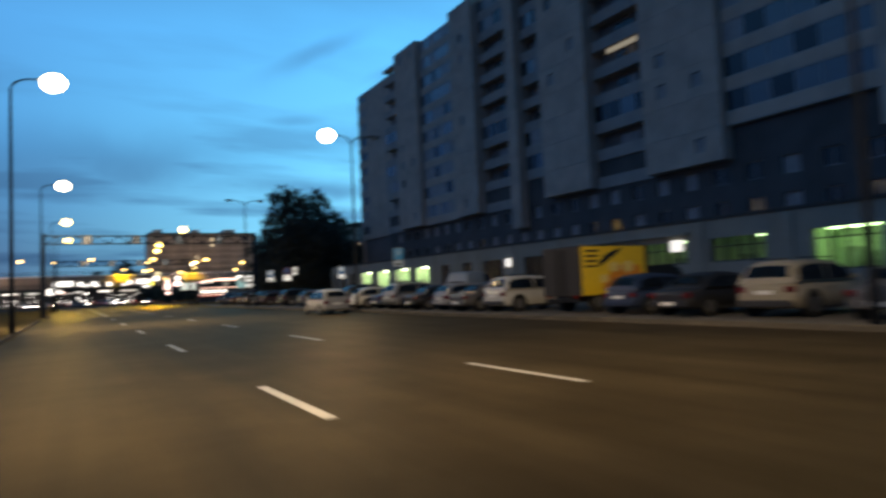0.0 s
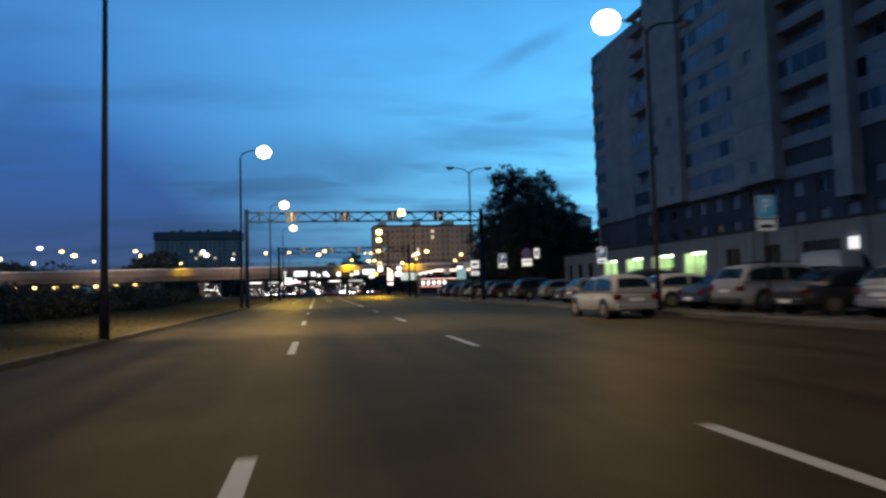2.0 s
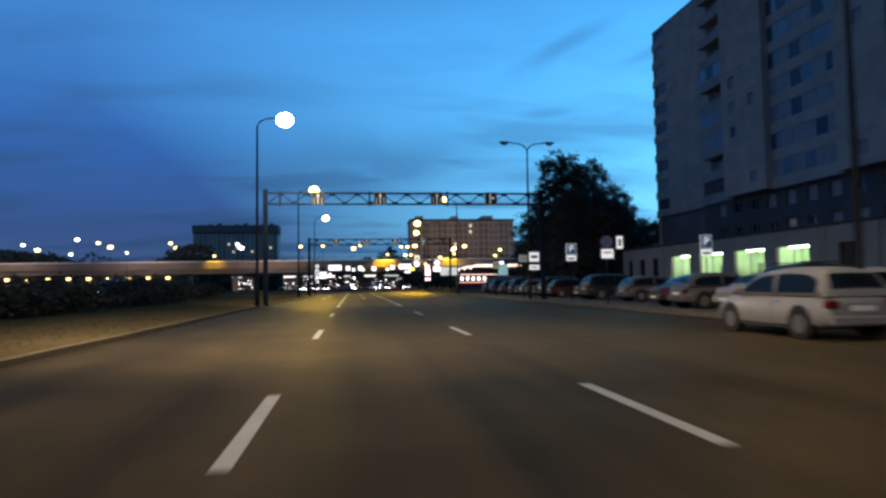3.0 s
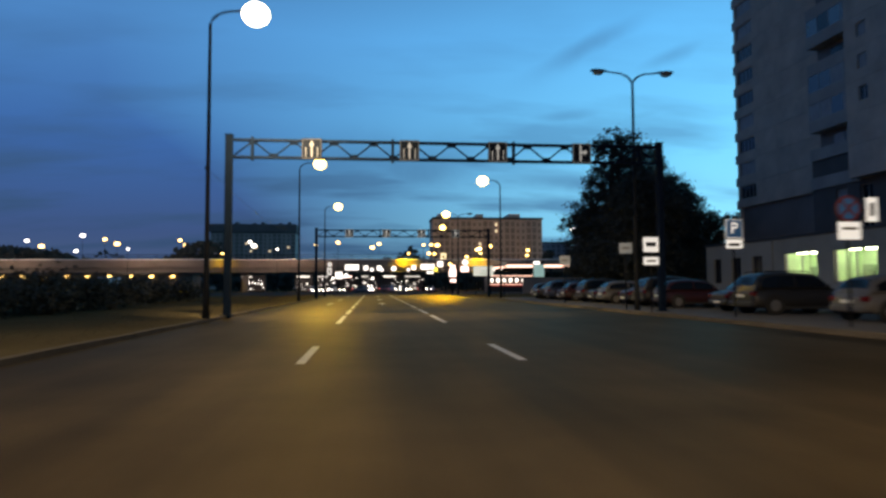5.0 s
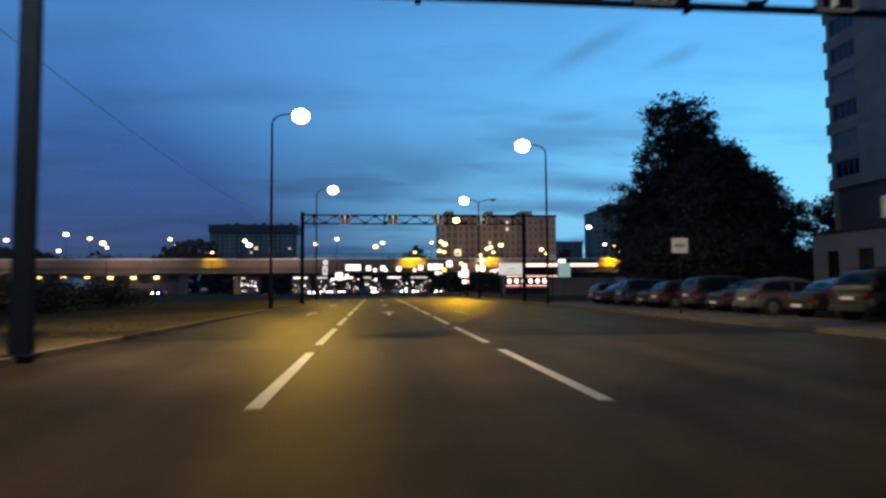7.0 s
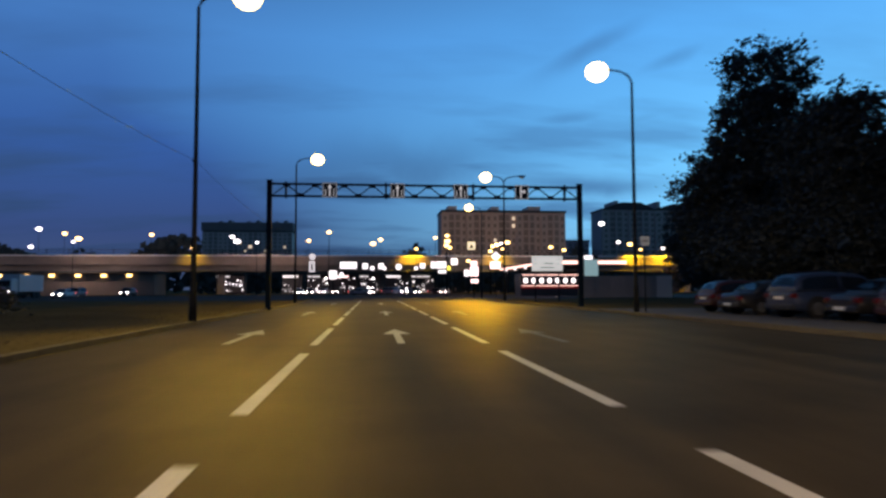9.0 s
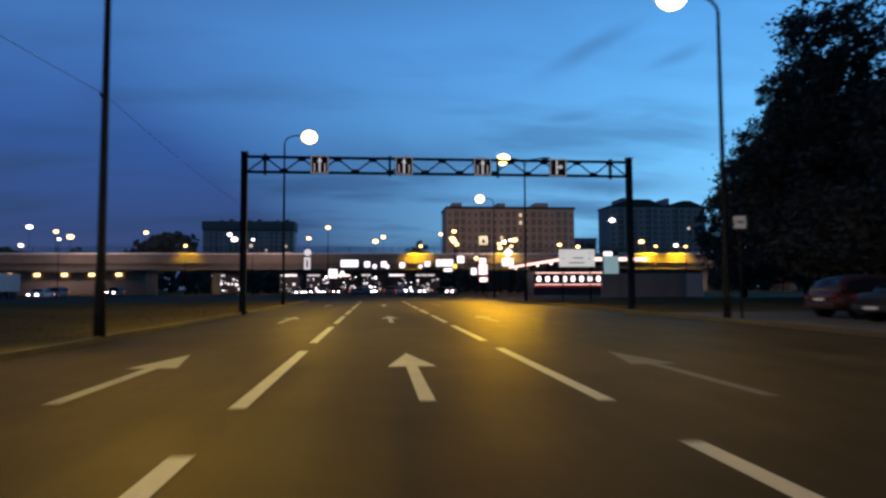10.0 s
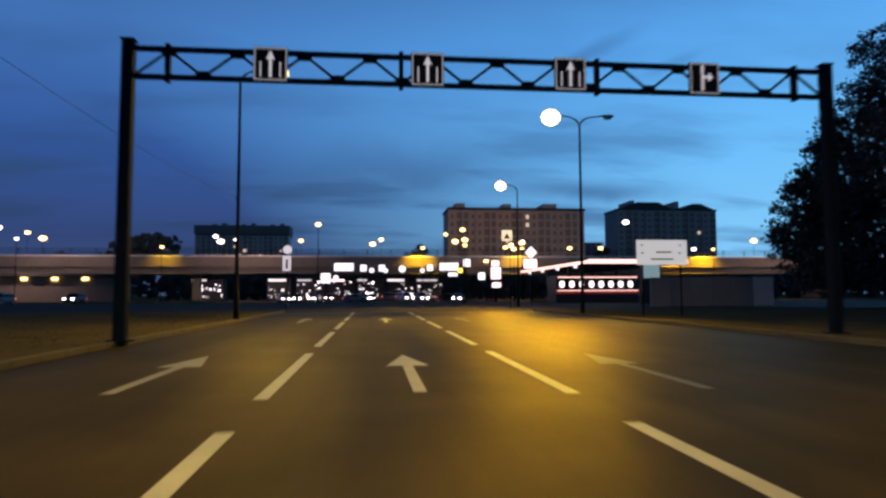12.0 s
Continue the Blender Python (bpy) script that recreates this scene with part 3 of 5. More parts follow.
        for yy in (0.19 * Lc, 0.80 * Lc):
            w = part("wheel", tube([(s * (hw - 0.2), yy, wr), (s * (hw - 0.03), yy, wr), (s * (hw + 0.012), yy, wr)], [wr, wr, wr - 0.045], 22), RUBBER, c)
            part("rim", tube([(s * (hw + 0.0), yy, wr), (s * (hw + 0.018), yy, wr)], [wr * 0.66, wr * 0.60], 16), ALLOY, w)
            part("arch", tube([(s * (hw - 0.1), yy, wr + 0.02), (s * (hw + 0.004), yy, wr + 0.02)], [wr + 0.065, wr + 0.065], 22), BLACK, c)
    cols = []
    for i in range(5):
        yy = r0 + (r1 - r0) * (0.22 + 0.62 * i / 4)
        v = zat(yy) + 0.016
        w = wide(v) - 0.16
        cols.append([(w, yy - 0.012, v - 0.004), (0.0, yy - 0.012, v + 0.014), (-w, yy - 0.012, v - 0.004)])
    strip("rear_window", cols)
    cols = []
    for i in range(5):
        yy = f0 + (f1 - f0) * (0.14 + 0.74 * i / 4)
        v = zat(yy) + 0.016
        w = wide(v) - 0.12
        cols.append([(-w, yy + 0.012, v - 0.004), (0.0, yy + 0.012, v + 0.014), (w, yy + 0.012, v - 0.004)])
    strip("windscreen", cols)
    part("rear_bumper", box(-hw + 0.12, hw - 0.12, -0.05, 0.12, 0.30, 0.50, 0.04), PLASTIC if kind == "suv" else P, c)
    part("number_plate", box(-0.26, 0.26, -0.022, 0.0, belt - 0.34, belt - 0.23) if kind != "sedan" else box(-0.26, 0.26, -0.065, -0.045, 0.36, 0.47), WHITE_P, c, "pale number plate")
    part("grille", box(-0.4, 0.4, Lc * 0.985, Lc + 0.012, 0.42, 0.55, 0.01), BLACK, c)
    if kind == "suv":
        for s in (1, -1):
            part("roof_rail", tube([(s * (hw - 0.30), r1 + 0.2, roof - 0.02), (s * (hw - 0.30), r1 + 0.3, roof + 0.045), (s * (hw - 0.30), f1 - 0.3, roof + 0.045), (s * (hw - 0.30), f1 - 0.15, roof - 0.02)], 0.018, 6), GALV, c)
    return c


WHITE, SILVER, GREY, DARK, BLUE, WINE, BEIGE = ("white", (0.50, 0.50, 0.49)), ("silver", (0.25, 0.25, 0.26)), ("grey", (0.085, 0.085, 0.092)), ("black", (0.016, 0.016, 0.018)), ("blue", (0.02, 0.035, 0.08)), ("wine", (0.032, 0.007, 0.009)), ("beige", (0.33, 0.29, 0.22))
PARKED = [
    (6.4, "sedan", GREY), (9.5, "suv", BEIGE), (12.5, "sedan", DARK), (15.1, "hatchback", BLUE), (22.9, "suv", WHITE), (25.7, "sedan", GREY), (28.3, "hatchback", SILVER),
    (31.2, "sedan", DARK), (34.1, "suv", SILVER), (36.8, "sedan", BLUE), (39.4, "hatchback", WHITE), (42.1, "suv", DARK), (44.8, "sedan", SILVER), (47.6, "hatchback", GREY), (50.4, "sedan", DARK),
    (57.4, "hatchback", GREY), (62.9, "suv", DARK), (65.4, "sedan", DARK), (70.6, "hatchback", WINE), (73.2, "suv", DARK), (76.0, "sedan", DARK), (78.7, "hatchback", GREY), (81.4, "sedan", DARK),
    (84.1, "suv", DARK), (86.8, "hatchback", WINE), (89.5, "sedan", DARK), (92.3, "suv", BLUE), (95.4, "sedan", DARK), (98.2, "hatchback", WINE),
]
WORDS = {"hatchback": "hatchback", "suv": "tall estate car", "sedan": "saloon"}
for i, (y, kind, col) in enumerate(PARKED):
    car(kind, col, "%s %s parked nose-in behind the kerb" % (col[0], WORDS[kind]), (14.1 if y < 55 else 15.7) + 0.25 * math.sin(i * 2.3), y, -90 + 2.0 * math.sin(i * 1.7))
car("carrier", SILVER, "silver people carrier standing in the kerb lane", 10.95, 34.4, 0.5, 0.0, group="")
car("van", WHITE, "white delivery van parked behind the row of cars", 21.5, 38.5, -60, group="")


# ---- box truck with the yellow side ----
def box_truck(x, y):
    t = empty("box_truck", x, y, 0.12, 0, "box truck with a yellow printed side and dark rear doors", "truck")
    YEL = mat("truck_yellow", (0.85, 0.56, 0.03), 0.5, vary=0.12, scale=2)
    ORG = mat("truck_orange_print", (0.72, 0.25, 0.02), 0.5, vary=0.35, scale=5)
    DRK = mat("truck_doors", (0.022, 0.02, 0.019), 0.6, vary=0.2)
    part("box", box(0.0, 3.7, -1.15, 1.15, 0.65, 2.62, 0.03), DRK, t, "dark cargo box")
    part("side_panel", box(0.05, 3.45, -1.17, -1.152, 0.68, 2.58), YEL, t, "yellow printed panel")
    PALE = mat("truck_pale_print", (0.80, 0.62, 0.20), 0.5, vary=0.3, scale=6)
    for i, (cx, cz, r, print_mat) in enumerate(((2.05, 1.35, 0.62, ORG), (2.75, 1.45, 0.52, ORG), (1.45, 1.05, 0.36, ORG), (2.95, 1.05, 0.34, ORG), (1.75, 1.75, 0.26, PALE), (2.5, 1.75, 0.30, PALE), (1.2, 1.3, 0.22, PALE), (2.35, 1.05, 0.22, PALE))):
        part("print_patch", prism([(cx + r * (1 + 0.12 * math.sin(3 * k + i)) * math.cos(k * math.pi / 9), cz + r * 0.8 * (1 + 0.1 * math.cos(2 * k + i)) * math.sin(k * math.pi / 9)) for k in range(18)], -1.174 - 0.0015 * i, -1.171), print_mat, t)
    part("print_bar", prism([(0.9, 1.75), (2.1, 2.4), (2.1, 2.52), (1.3, 2.25), (0.9, 1.9)], -1.19, -1.171), BLACK, t)
    for k in range(4):
        part("print_bar", box(0.25, 0.95 - 0.05 * k, -1.176, -1.171, 2.36 - 0.2 * k, 2.44 - 0.2 * k), BLACK, t)
    for s in (-0.57, 0.57):
        part("rear_door", box(-0.03, -0.003, s - 0.55, s + 0.55, 0.68, 2.58, 0.005), DRK, t)
        part("door_bar", tube([(-0.05, s * 0.35, 0.72), (-0.05, s * 0.35, 2.5)], 0.018, 6), GALV, t)
    part("chassis", box(0.1, 6.0, -0.45, 0.45, 0.4, 0.65), BLACK, t)
    part("cab", prism([(3.85, 0.5), (6.0, 0.5), (6.05, 1.1), (5.7, 1.6), (5.3, 1.78), (3.85, 1.78)], -1.0, 1.0), paint(*DARK), t)
    part("windscreen", prism([(6.02, 1.14), (6.05, 1.14), (5.75, 1.58), (5.72, 1.58)], -0.85, 0.85), GLASS, t)
    part("rear_bumper", box(-0.02, 0.08, -1.0, 1.0, 0.42, 0.55), GALV, t)
    for s in (-1, 1):
        for xx in (1.0, 5.4):
            w = part("wheel", tube([(xx, s * 0.75, 0.4), (xx, s * 1.05, 0.4)], [0.4, 0.4], 18), RUBBER, t)
            part("rim", tube([(xx, s * 1.05, 0.4), (xx, s * 1.07, 0.4)], [0.22, 0.2], 12), ALLOY, w)
        part("tail_light", box(-0.04, 0.0, s * 0.85 - 0.12, s * 0.85 + 0.12, 0.58, 0.7), TAIL, t)
    return t


box_truck(14.5, 18.4)

# ---- long apartment building on the right ----
BX, FLOOR, STOREY, TOP = 43.0, 5.0, 2.8, 12


def holed_wall(y0, y1, z0, z1, holes, x, depth=0.3):
    """A wall in the plane x facing -x, with openings (ya, yb, za, zb) and their reveals."""
    ys = sorted({y0, y1, *[h[0] for h in holes], *[h[1] for h in holes]})
    zs = sorted({z0, z1, *[h[2] for h in holes], *[h[3] for h in holes]})
    bm = bmesh.new()
    V = {}

    def v(*p):
        k = tuple(round(c, 4) for c in p)
        if k not in V:
            V[k] = bm.verts.new(p)
        return V[k]
    for ya, yb in zip(ys, ys[1:]):
        for za, zb in zip(zs, zs[1:]):
            cy, cz = (ya + yb) / 2, (za + zb) / 2
            if any(h[0] < cy < h[1] and h[2] < cz < h[3] for h in holes):
                continue
            bm.faces.new((v(x, ya, za), v(x, ya, zb), v(x, yb, zb), v(x, yb, za)))
    for ya, yb, za, zb in holes:
        X = x + depth
        for a, b in (((ya, za), (yb, za)), ((yb, za), (yb, zb)), ((yb, zb), (ya, zb)), ((ya, zb), (ya, za))):
            bm.faces.new([v(*p) for p in ((x, *a), (x, *b), (X, *b), (X, *a))])
    return bm


house = empty("apartment_building", BX, 60, 0.0, 0, "long grey panel apartment building with projecting bays and loggias", "building")
house_m = pose(-BX, -60, 0)


def hp(name, bm, material, label="", parent=None):
    """A part of the building, drawn in world places."""
    if parent is None:
        bm.transform(house_m)
    return part(name, bm, material, parent or house, label)


Z = [FLOOR + STOREY * k for k in range(TOP + 1)]
rnd = random.Random(5)
# window meshes, shared by all windows of one size
WIN = {}


def window(x, ya, yb, za, zb, pane_mat=GLASS, mull=1):
    """A framed window set into the wall at x: the frame is the window, the pane its part."""
    w, h = round(yb - ya, 2), round(zb - za, 2)
    key = (w, h, mull, pane_mat.name)
    m = pose(x - BX, (ya + yb) / 2 - 60, za)
    if key not in WIN:
        f = bmesh.new()
        t = 0.07
        add_box(f, 0, 0.07, -w / 2, w / 2, 0, t)
        add_box(f, 0, 0.07, -w / 2, w / 2, h - t, h)
        for k in range(mull + 2):
            c = -w / 2 + t / 2 + (w - t) * k / (mull + 1)
            add_box(f, 0.004, 0.066, c - t / 2, c + t / 2, t, h - t)
        g = box(0.03, 0.045, -w / 2 + t, w / 2 - t, t, h - t)
        fo = part("window", f, FRAME_W, house)
        fo.matrix_basis = m
        go = part("pane", g, pane_mat, fo)
        WIN[key] = (fo, go)
        return fo
    fo, go = WIN[key]
    a = share("window", fo, house, m)
    share("pane", go, a, Matrix.Identity(4))
    return a


CURT = mat("curtained_glass", (0.30, 0.28, 0.29), 0.5, vary=0.4, scale=10, coat=0.15)
GLAZE = mat("balcony_glazing", (0.07, 0.08, 0.10), 0.2, vary=0.4, scale=2.5, coat=0.8)
LIT = mat("lit_room", (0.6, 0.5, 0.35), 0.6, vary=0.2, scale=8, glow=(1.0, 0.86, 0.62), strength=0.16)

# sections along the facade: kind, y from, y to, lowest storey, top
SECTIONS = [
    ("end_bay", 98.0, 113.6, 2, 38.3), ("loggia", 91.6, 98.0, 2, 38.0), ("bay", 84.0, 91.6, 2, 38.7), ("glazed", 74.0, 84.0, 2, 38.2), ("bay", 68.2, 74.0, 2, 38.9),
    ("loggia", 61.0, 68.2, 2, 38.2), ("pier", 59.2, 61.0, 1, 38.4), ("loggia", 54.7, 59.2, 3, 38.2), ("bay", 47.3, 54.7, 2, 38.9), ("loggia", 39.9, 47.3, 2, 38.2), ("bay", 31.8, 39.9, 2, 38.9),
    ("glazed", 20.0, 31.8, 3, 38.2), ("bay", 12.0, 20.0, 2, 38.9), ("loggia", 4.0, 12.0, 2, 38.2), ("bay", -5.0, 4.0, 2, 38.9), ("loggia", -14.0, -5.0, 2, 38.2), ("bay", -24.0, -14.0, 2, 38.7),
]
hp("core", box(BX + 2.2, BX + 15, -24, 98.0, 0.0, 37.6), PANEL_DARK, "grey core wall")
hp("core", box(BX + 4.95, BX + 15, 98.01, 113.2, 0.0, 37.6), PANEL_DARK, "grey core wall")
# the two recessed storeys above the shops
low_holes = []
y = -22.5
while y < 105:
    for k in (0, 1):
        low_holes.append((y, y + 1.5, Z[k] + 0.9, Z[k] + 2.3))
    y += 3.05
# the lower wall is darker still, its recess shade put into the colour
hp("lower_wall", holed_wall(-24, 98.0, 0.0, Z[3] + 0.2, [h for h in low_holes if h[1] < 97.9], BX + 1.2, 0.3), mat("shaded_recess_wall", (0.095, 0.09, 0.092), 0.85, vary=0.35, scale=4, bump=0.25), "recessed wall with shade in its colour")
for h in [h for h in low_holes if h[1] < 97.9]:
    window(BX + 1.42, *h, pane_mat=rnd.choice([GLASS, GLASS, CURT, CURT]))
hp("end_wall", box(BX + 2.76, BX + 15, 113.25, 113.55, 0.0, 38.0), PANEL, "grey end wall")
for kind, a, b, k0, top in SECTIONS:
    zb = Z[k0] - (0.0 if kind != "loggia" else 0.1)
    fx = BX + (2.7 if kind == "end_bay" else 0.0)
    if kind in ("bay", "pier", "end_bay"):
        holes = []
        w = b - a
        if kind != "pier":
            for k in range(k0, TOP):
                if kind == "end_bay":
                    # corner loggias beside the end wall
                    holes.append((b - 3.7, b - 0.5, Z[k] + 1.0, min(Z[k] + 2.55, top - 0.3)))
                    continue
                for c in ((a + w * 0.27, a + w * 0.73) if w > 7 else (a + w * 0.5,)):
                    if rnd.random() < 0.45:
                        holes.append((c - 0.55, c + 0.55, Z[k] + 0.9, min(Z[k] + 2.15, top - 0.3)))
        holes = [h for h in holes if h[3] - h[2] > 0.8]
        bay = hp(kind if kind == "pier" else "bay", box(fx + 0.221, fx + 2.2, a, b, zb, top), PANEL, "grey panel bay")
        for k in range(k0, TOP):
            z0, z1 = (zb if k == k0 else Z[k] + 0.012), (top if k == TOP - 1 else Z[k + 1] - 0.012)
            ours = [h for h in holes if z0 < h[2] < z1]
            edges = [a] + [c for c in ((a + b) / 2,) if kind == "end_bay"] + [b]
            for ya, yb in zip(edges, edges[1:]):
                panel = holed_wall(ya + 0.012, yb - 0.012, z0, z1, [h for h in ours if ya < h[0] < yb], fx, 0.22)
                ring = [(ya + 0.012, z0), (yb - 0.012, z0), (yb - 0.012, z1), (ya + 0.012, z1)]
                for p, q in zip(ring, ring[1:] + ring[:1]):
                    panel.faces.new([panel.verts.new(c) for c in ((fx, *q), (fx, *p), (fx + 0.22, *p), (fx + 0.22, *q))])
                bmesh.ops.remove_doubles(panel, verts=panel.verts, dist=0.001)
                bmesh.ops.recalc_face_normals(panel, faces=panel.faces)
                panel.transform(house_m)
                part("panel", panel, PANEL, bay)
        for h in holes:
            window(fx + 0.14, *h, pane_mat=rnd.choice([GLASS, GLASS, CURT]) if kind == "end_bay" else rnd.choice([GLASS, CURT, CURT, CURT]), mull=3 if kind == "end_bay" else 1)
        if kind == "end_bay":
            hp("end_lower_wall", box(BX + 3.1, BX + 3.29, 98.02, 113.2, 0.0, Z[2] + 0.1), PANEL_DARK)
            for k in range(k0, TOP):
                hp("end_balcony", box(fx + 0.15, fx + 2.6, b + 0.01, b + 0.7, Z[k] - 0.12, Z[k] + 0.95, 0.03), PARAPET, "small balcony on the end wall")
        hp("coping", box(fx - 0.05, fx + 2.2, a - 0.03, b + 0.03, top + 0.004, top + 0.12), ROOFING)
    else:
        FX = BX + (1.0 if kind == "loggia" else 0.65)
        for k in range(k0, TOP):
            zf = Z[k]
            hp("slab", box(FX, BX + 2.2, a + 0.01, b - 0.01, zf - 0.14, zf), PARAPET)
            hp("parapet", box(FX, FX + 0.10, a + 0.01, b - 0.01, zf + 0.004, zf + 1.0), PARAPET if kind == "loggia" else PANEL, "pale balcony parapet")
            g = rnd.random()
            if kind == "glazed" or g < 0.35:
                n = 4 if b - a < 8 else 6
                fr = bmesh.new()
                z0, z1 = zf + 1.004, zf + STOREY - 0.144
                for i in range(n + 1):
                    c = a + 0.05 + (b - a - 0.1) * i / n
                    add_box(fr, FX + 0.02, FX + 0.08, c - 0.035, c + 0.035, z0, z1)
                add_box(fr, FX + 0.02, FX + 0.08, a + 0.09, b - 0.09, z0, z0 + 0.06)
                gl = hp("balcony_glazing", fr, FRAME_W, "framed balcony glazing")
                for i in range(n):
                    y0, y1 = a + 0.05 + (b - a - 0.1) * i / n + 0.04, a + 0.05 + (b - a - 0.1) * (i + 1) / n - 0.04
                    pb = box(FX + 0.045, FX + 0.055, y0, y1, z0 + 0.06, z1)
                    pb.transform(house_m)
                    part("pane", pb, rnd.choice([GLAZE, GLAZE, CURT, GLASS]), gl)
            # balcony door and window at the back of the loggia
            c = (a + b) / 2
            hp("balcony_door", box(BX + 2.1, BX + 2.19, c - 1.2, c - 0.3, zf + 0.05, zf + 2.2, 0.02), rnd.choice([CURT, GLASS, CURT]))
            hp("back_window", box(BX + 2.1, BX + 2.19, c - 0.2, c + 1.2, zf + 0.85, zf + 2.2, 0.02), rnd.choice([CURT, GLASS, GLASS]))
        hp("fascia", box(FX, BX + 2.2, a + 0.01, b - 0.01, Z[TOP] - 0.14, top), PANEL)
# the one bright balcony
hp("lit_window", box(BX + 0.94, BX + 0.99, 41.0, 45.0, Z[6] + 1.9, Z[6] + 2.4), LIT, "lit balcony window")
for y0 in (20, 52, 86):
    hp("roof_house", box(BX + 4, BX + 9, y0, y0 + 6, 37.6, 40.2), PANEL_DARK)

# ---- shop podium ----
PX = 35.0
POD = [(85.2, 89.2, "lit"), (79.2, 83.4, "lit"), (73.0, 77.4, "lit"), (67.6, 71.5, "lit"), (62.6, 64.6, "dark"), (57.8, 59.8, "dark"), (52.0, 55.6, "dark"), (45.2, 48.4, "dark"), (36.5, 40.5, "dark"), (29.3, 33.2, "dim"), (23.3, 27.4, "dim"), (16.6, 20.4, "mid"), (9.5, 13.5, "dim"), (2.0, 6.0, "dark"), (92.2, 93.8, "dark"), (95.6, 97.2, "dark"), (99.0, 100.4, "dark")]
podium = empty("shop_podium", PX, 40, 0.0, 0, "single-storey pale grey shop row with glowing greenish windows", "building")
pod_m = pose(-PX, -40, 0)


def pp(name, bm, material, label="", parent=None):
    bm.transform(pod_m)
    return part(name, bm, material, parent or podium, label)


pod_holes = [(a, b, 1.4 if k != "dim" else 2.2, 3.8) for a, b, k in POD]
pp("front_wall", holed_wall(-24, 101.8, 0.0, 5.05, pod_holes, PX, 0.35), RENDER_G)
pp("end_wall", box(PX + 0.001, BX + 1.2, 101.5, 101.8, 0.0, 5.05), RENDER_G)
pp("roof", box(PX - 0.12, BX + 1.19, -24, 101.95, 5.054, 5.28, 0.02), ROOFING)
pp("back_wall", box(PX + 5.0, PX + 5.2, -24, 101.5, 0.0, 5.05), RENDER_G)
pp("floor", box(PX + 0.36, PX + 5.0, -24, 101.5, 0.0, 0.5), PAVING)
SHOP_WALL = mat("shop_interior", (0.62, 0.76, 0.55), 0.7, vary=0.25, scale=6)
TUBE = mat("shop_ceiling_light", (0.9, 0.95, 0.9), 0.4, vary=0, glow=(0.88, 1.0, 0.80), strength=14.0)
TUBE2 = mat("dim_shop_light", (0.7, 0.8, 0.7), 0.4, vary=0, glow=(0.65, 1.0, 0.60), strength=2.5)
TUBE3 = mat("green_shop_light", (0.7, 0.8, 0.7), 0.4, vary=0, glow=(0.62, 1.0, 0.55), strength=5.0)
GOODS = mat("shop_shelves", (0.32, 0.40, 0.28), 0.7, vary=0.5, scale=14)
CLEAR = mat("shop_pane", (0.9, 0.95, 0.9), 0.03, vary=0)
CLEAR.node_tree.nodes["Principled BSDF"].inputs["Transmission Weight"].default_value = 1.0
CLEAR.node_tree.nodes["Principled BSDF"].inputs["IOR"].default_value = 1.1


def y_near(a):
    return a < 35.0


for (a, b, k), h in zip(POD, pod_holes):
    fr = bmesh.new()
    if y_near(a):
        add_box(fr, PX + 0.183, PX + 0.257, a + 0.1, b - 0.1, h[3] - 0.62, h[3] - 0.54)
    for yy in [a + 0.05 + (b - a - 0.1) * i / (4 if y_near(a) else 2) for i in range(5 if y_near(a) else 3)]:
        add_box(fr, PX + 0.18, PX + 0.26, yy - 0.05, yy + 0.05, h[2], h[3])
    add_box(fr, PX + 0.181, PX + 0.259, a + 0.1, b - 0.1, h[2], h[2] + 0.08)
    w = pp("shop_window", fr, FRAME_W if k == "lit" and not y_near(a) else PLASTIC)
    pn = pp("pane", box(PX + 0.21, PX + 0.222, a + 0.1, b - 0.1, h[2] + 0.08, h[3]), CLEAR if k != "dark" else GLASS, parent=w)
    if k != "dark":
        pn.visible_shadow = False
        rear = PX + (2.6 if k == "lit" else 3.2)
        room = bmesh.new()
        for q in ((rear, rear + 0.1, a - 0.4, b + 0.4, 0.5, 4.3), (PX + 0.37, rear, a - 0.5, a - 0.4, 0.5, 4.3), (PX + 0.37, rear, b + 0.4, b + 0.5, 0.5, 4.3), (PX + 0.37, rear, a - 0.4, b + 0.4, 4.3, 4.4)):
            add_box(room, *q)
        pp("shop_room", room, SHOP_WALL, "pale green lit room")
        for i in range(1 if k == "dim" else 3):
            c = a + (b - a) * (0.2 + 0.3 * i)
            pp("ceiling_light", box(PX + 0.9 + 0.3 * (i % 2), PX + 1.3 + 0.3 * (i % 2), c - 0.36, c + 0.36, 3.76, 3.88), TUBE if k == "lit" else TUBE3 if k == "mid" else TUBE2, "glowing ceiling light")
        for i in range(3):
            c = a + (b - a) * (0.2 + 0.3 * i)
            pp("shelf", box(rear - 0.6, rear - 0.05, c - 0.5, c + 0.45, 0.5, 2.1 + 0.3 * ((i * 7) % 3)), GOODS)
pp("canopy", box(PX - 0.5, PX - 0.002, 29.0, 41.0, 4.2, 4.4, 0.02), RENDER_G)
pp("lit_sign", box(PX - 0.2, PX - 0.003, 29.6, 30.6, 3.1, 3.9, 0.02), SIGN_WHITE, "small glowing white shop sign")
pp("lit_sign", box(PX - 0.2, PX - 0.003, 50.4, 51.2, 3.0, 3.8, 0.02), SIGN_WHITE, "small glowing white shop sign")
for y in (91.0, 66.2, 61.2, 56.4, 50.0, 43.0, 34.8, 28.2, 21.8, 15.0):
    pp("pilaster", box(PX - 0.12, PX - 0.002, y - 0.35, y + 0.35, 0.12, 5.0, 0.01), RENDER_G)


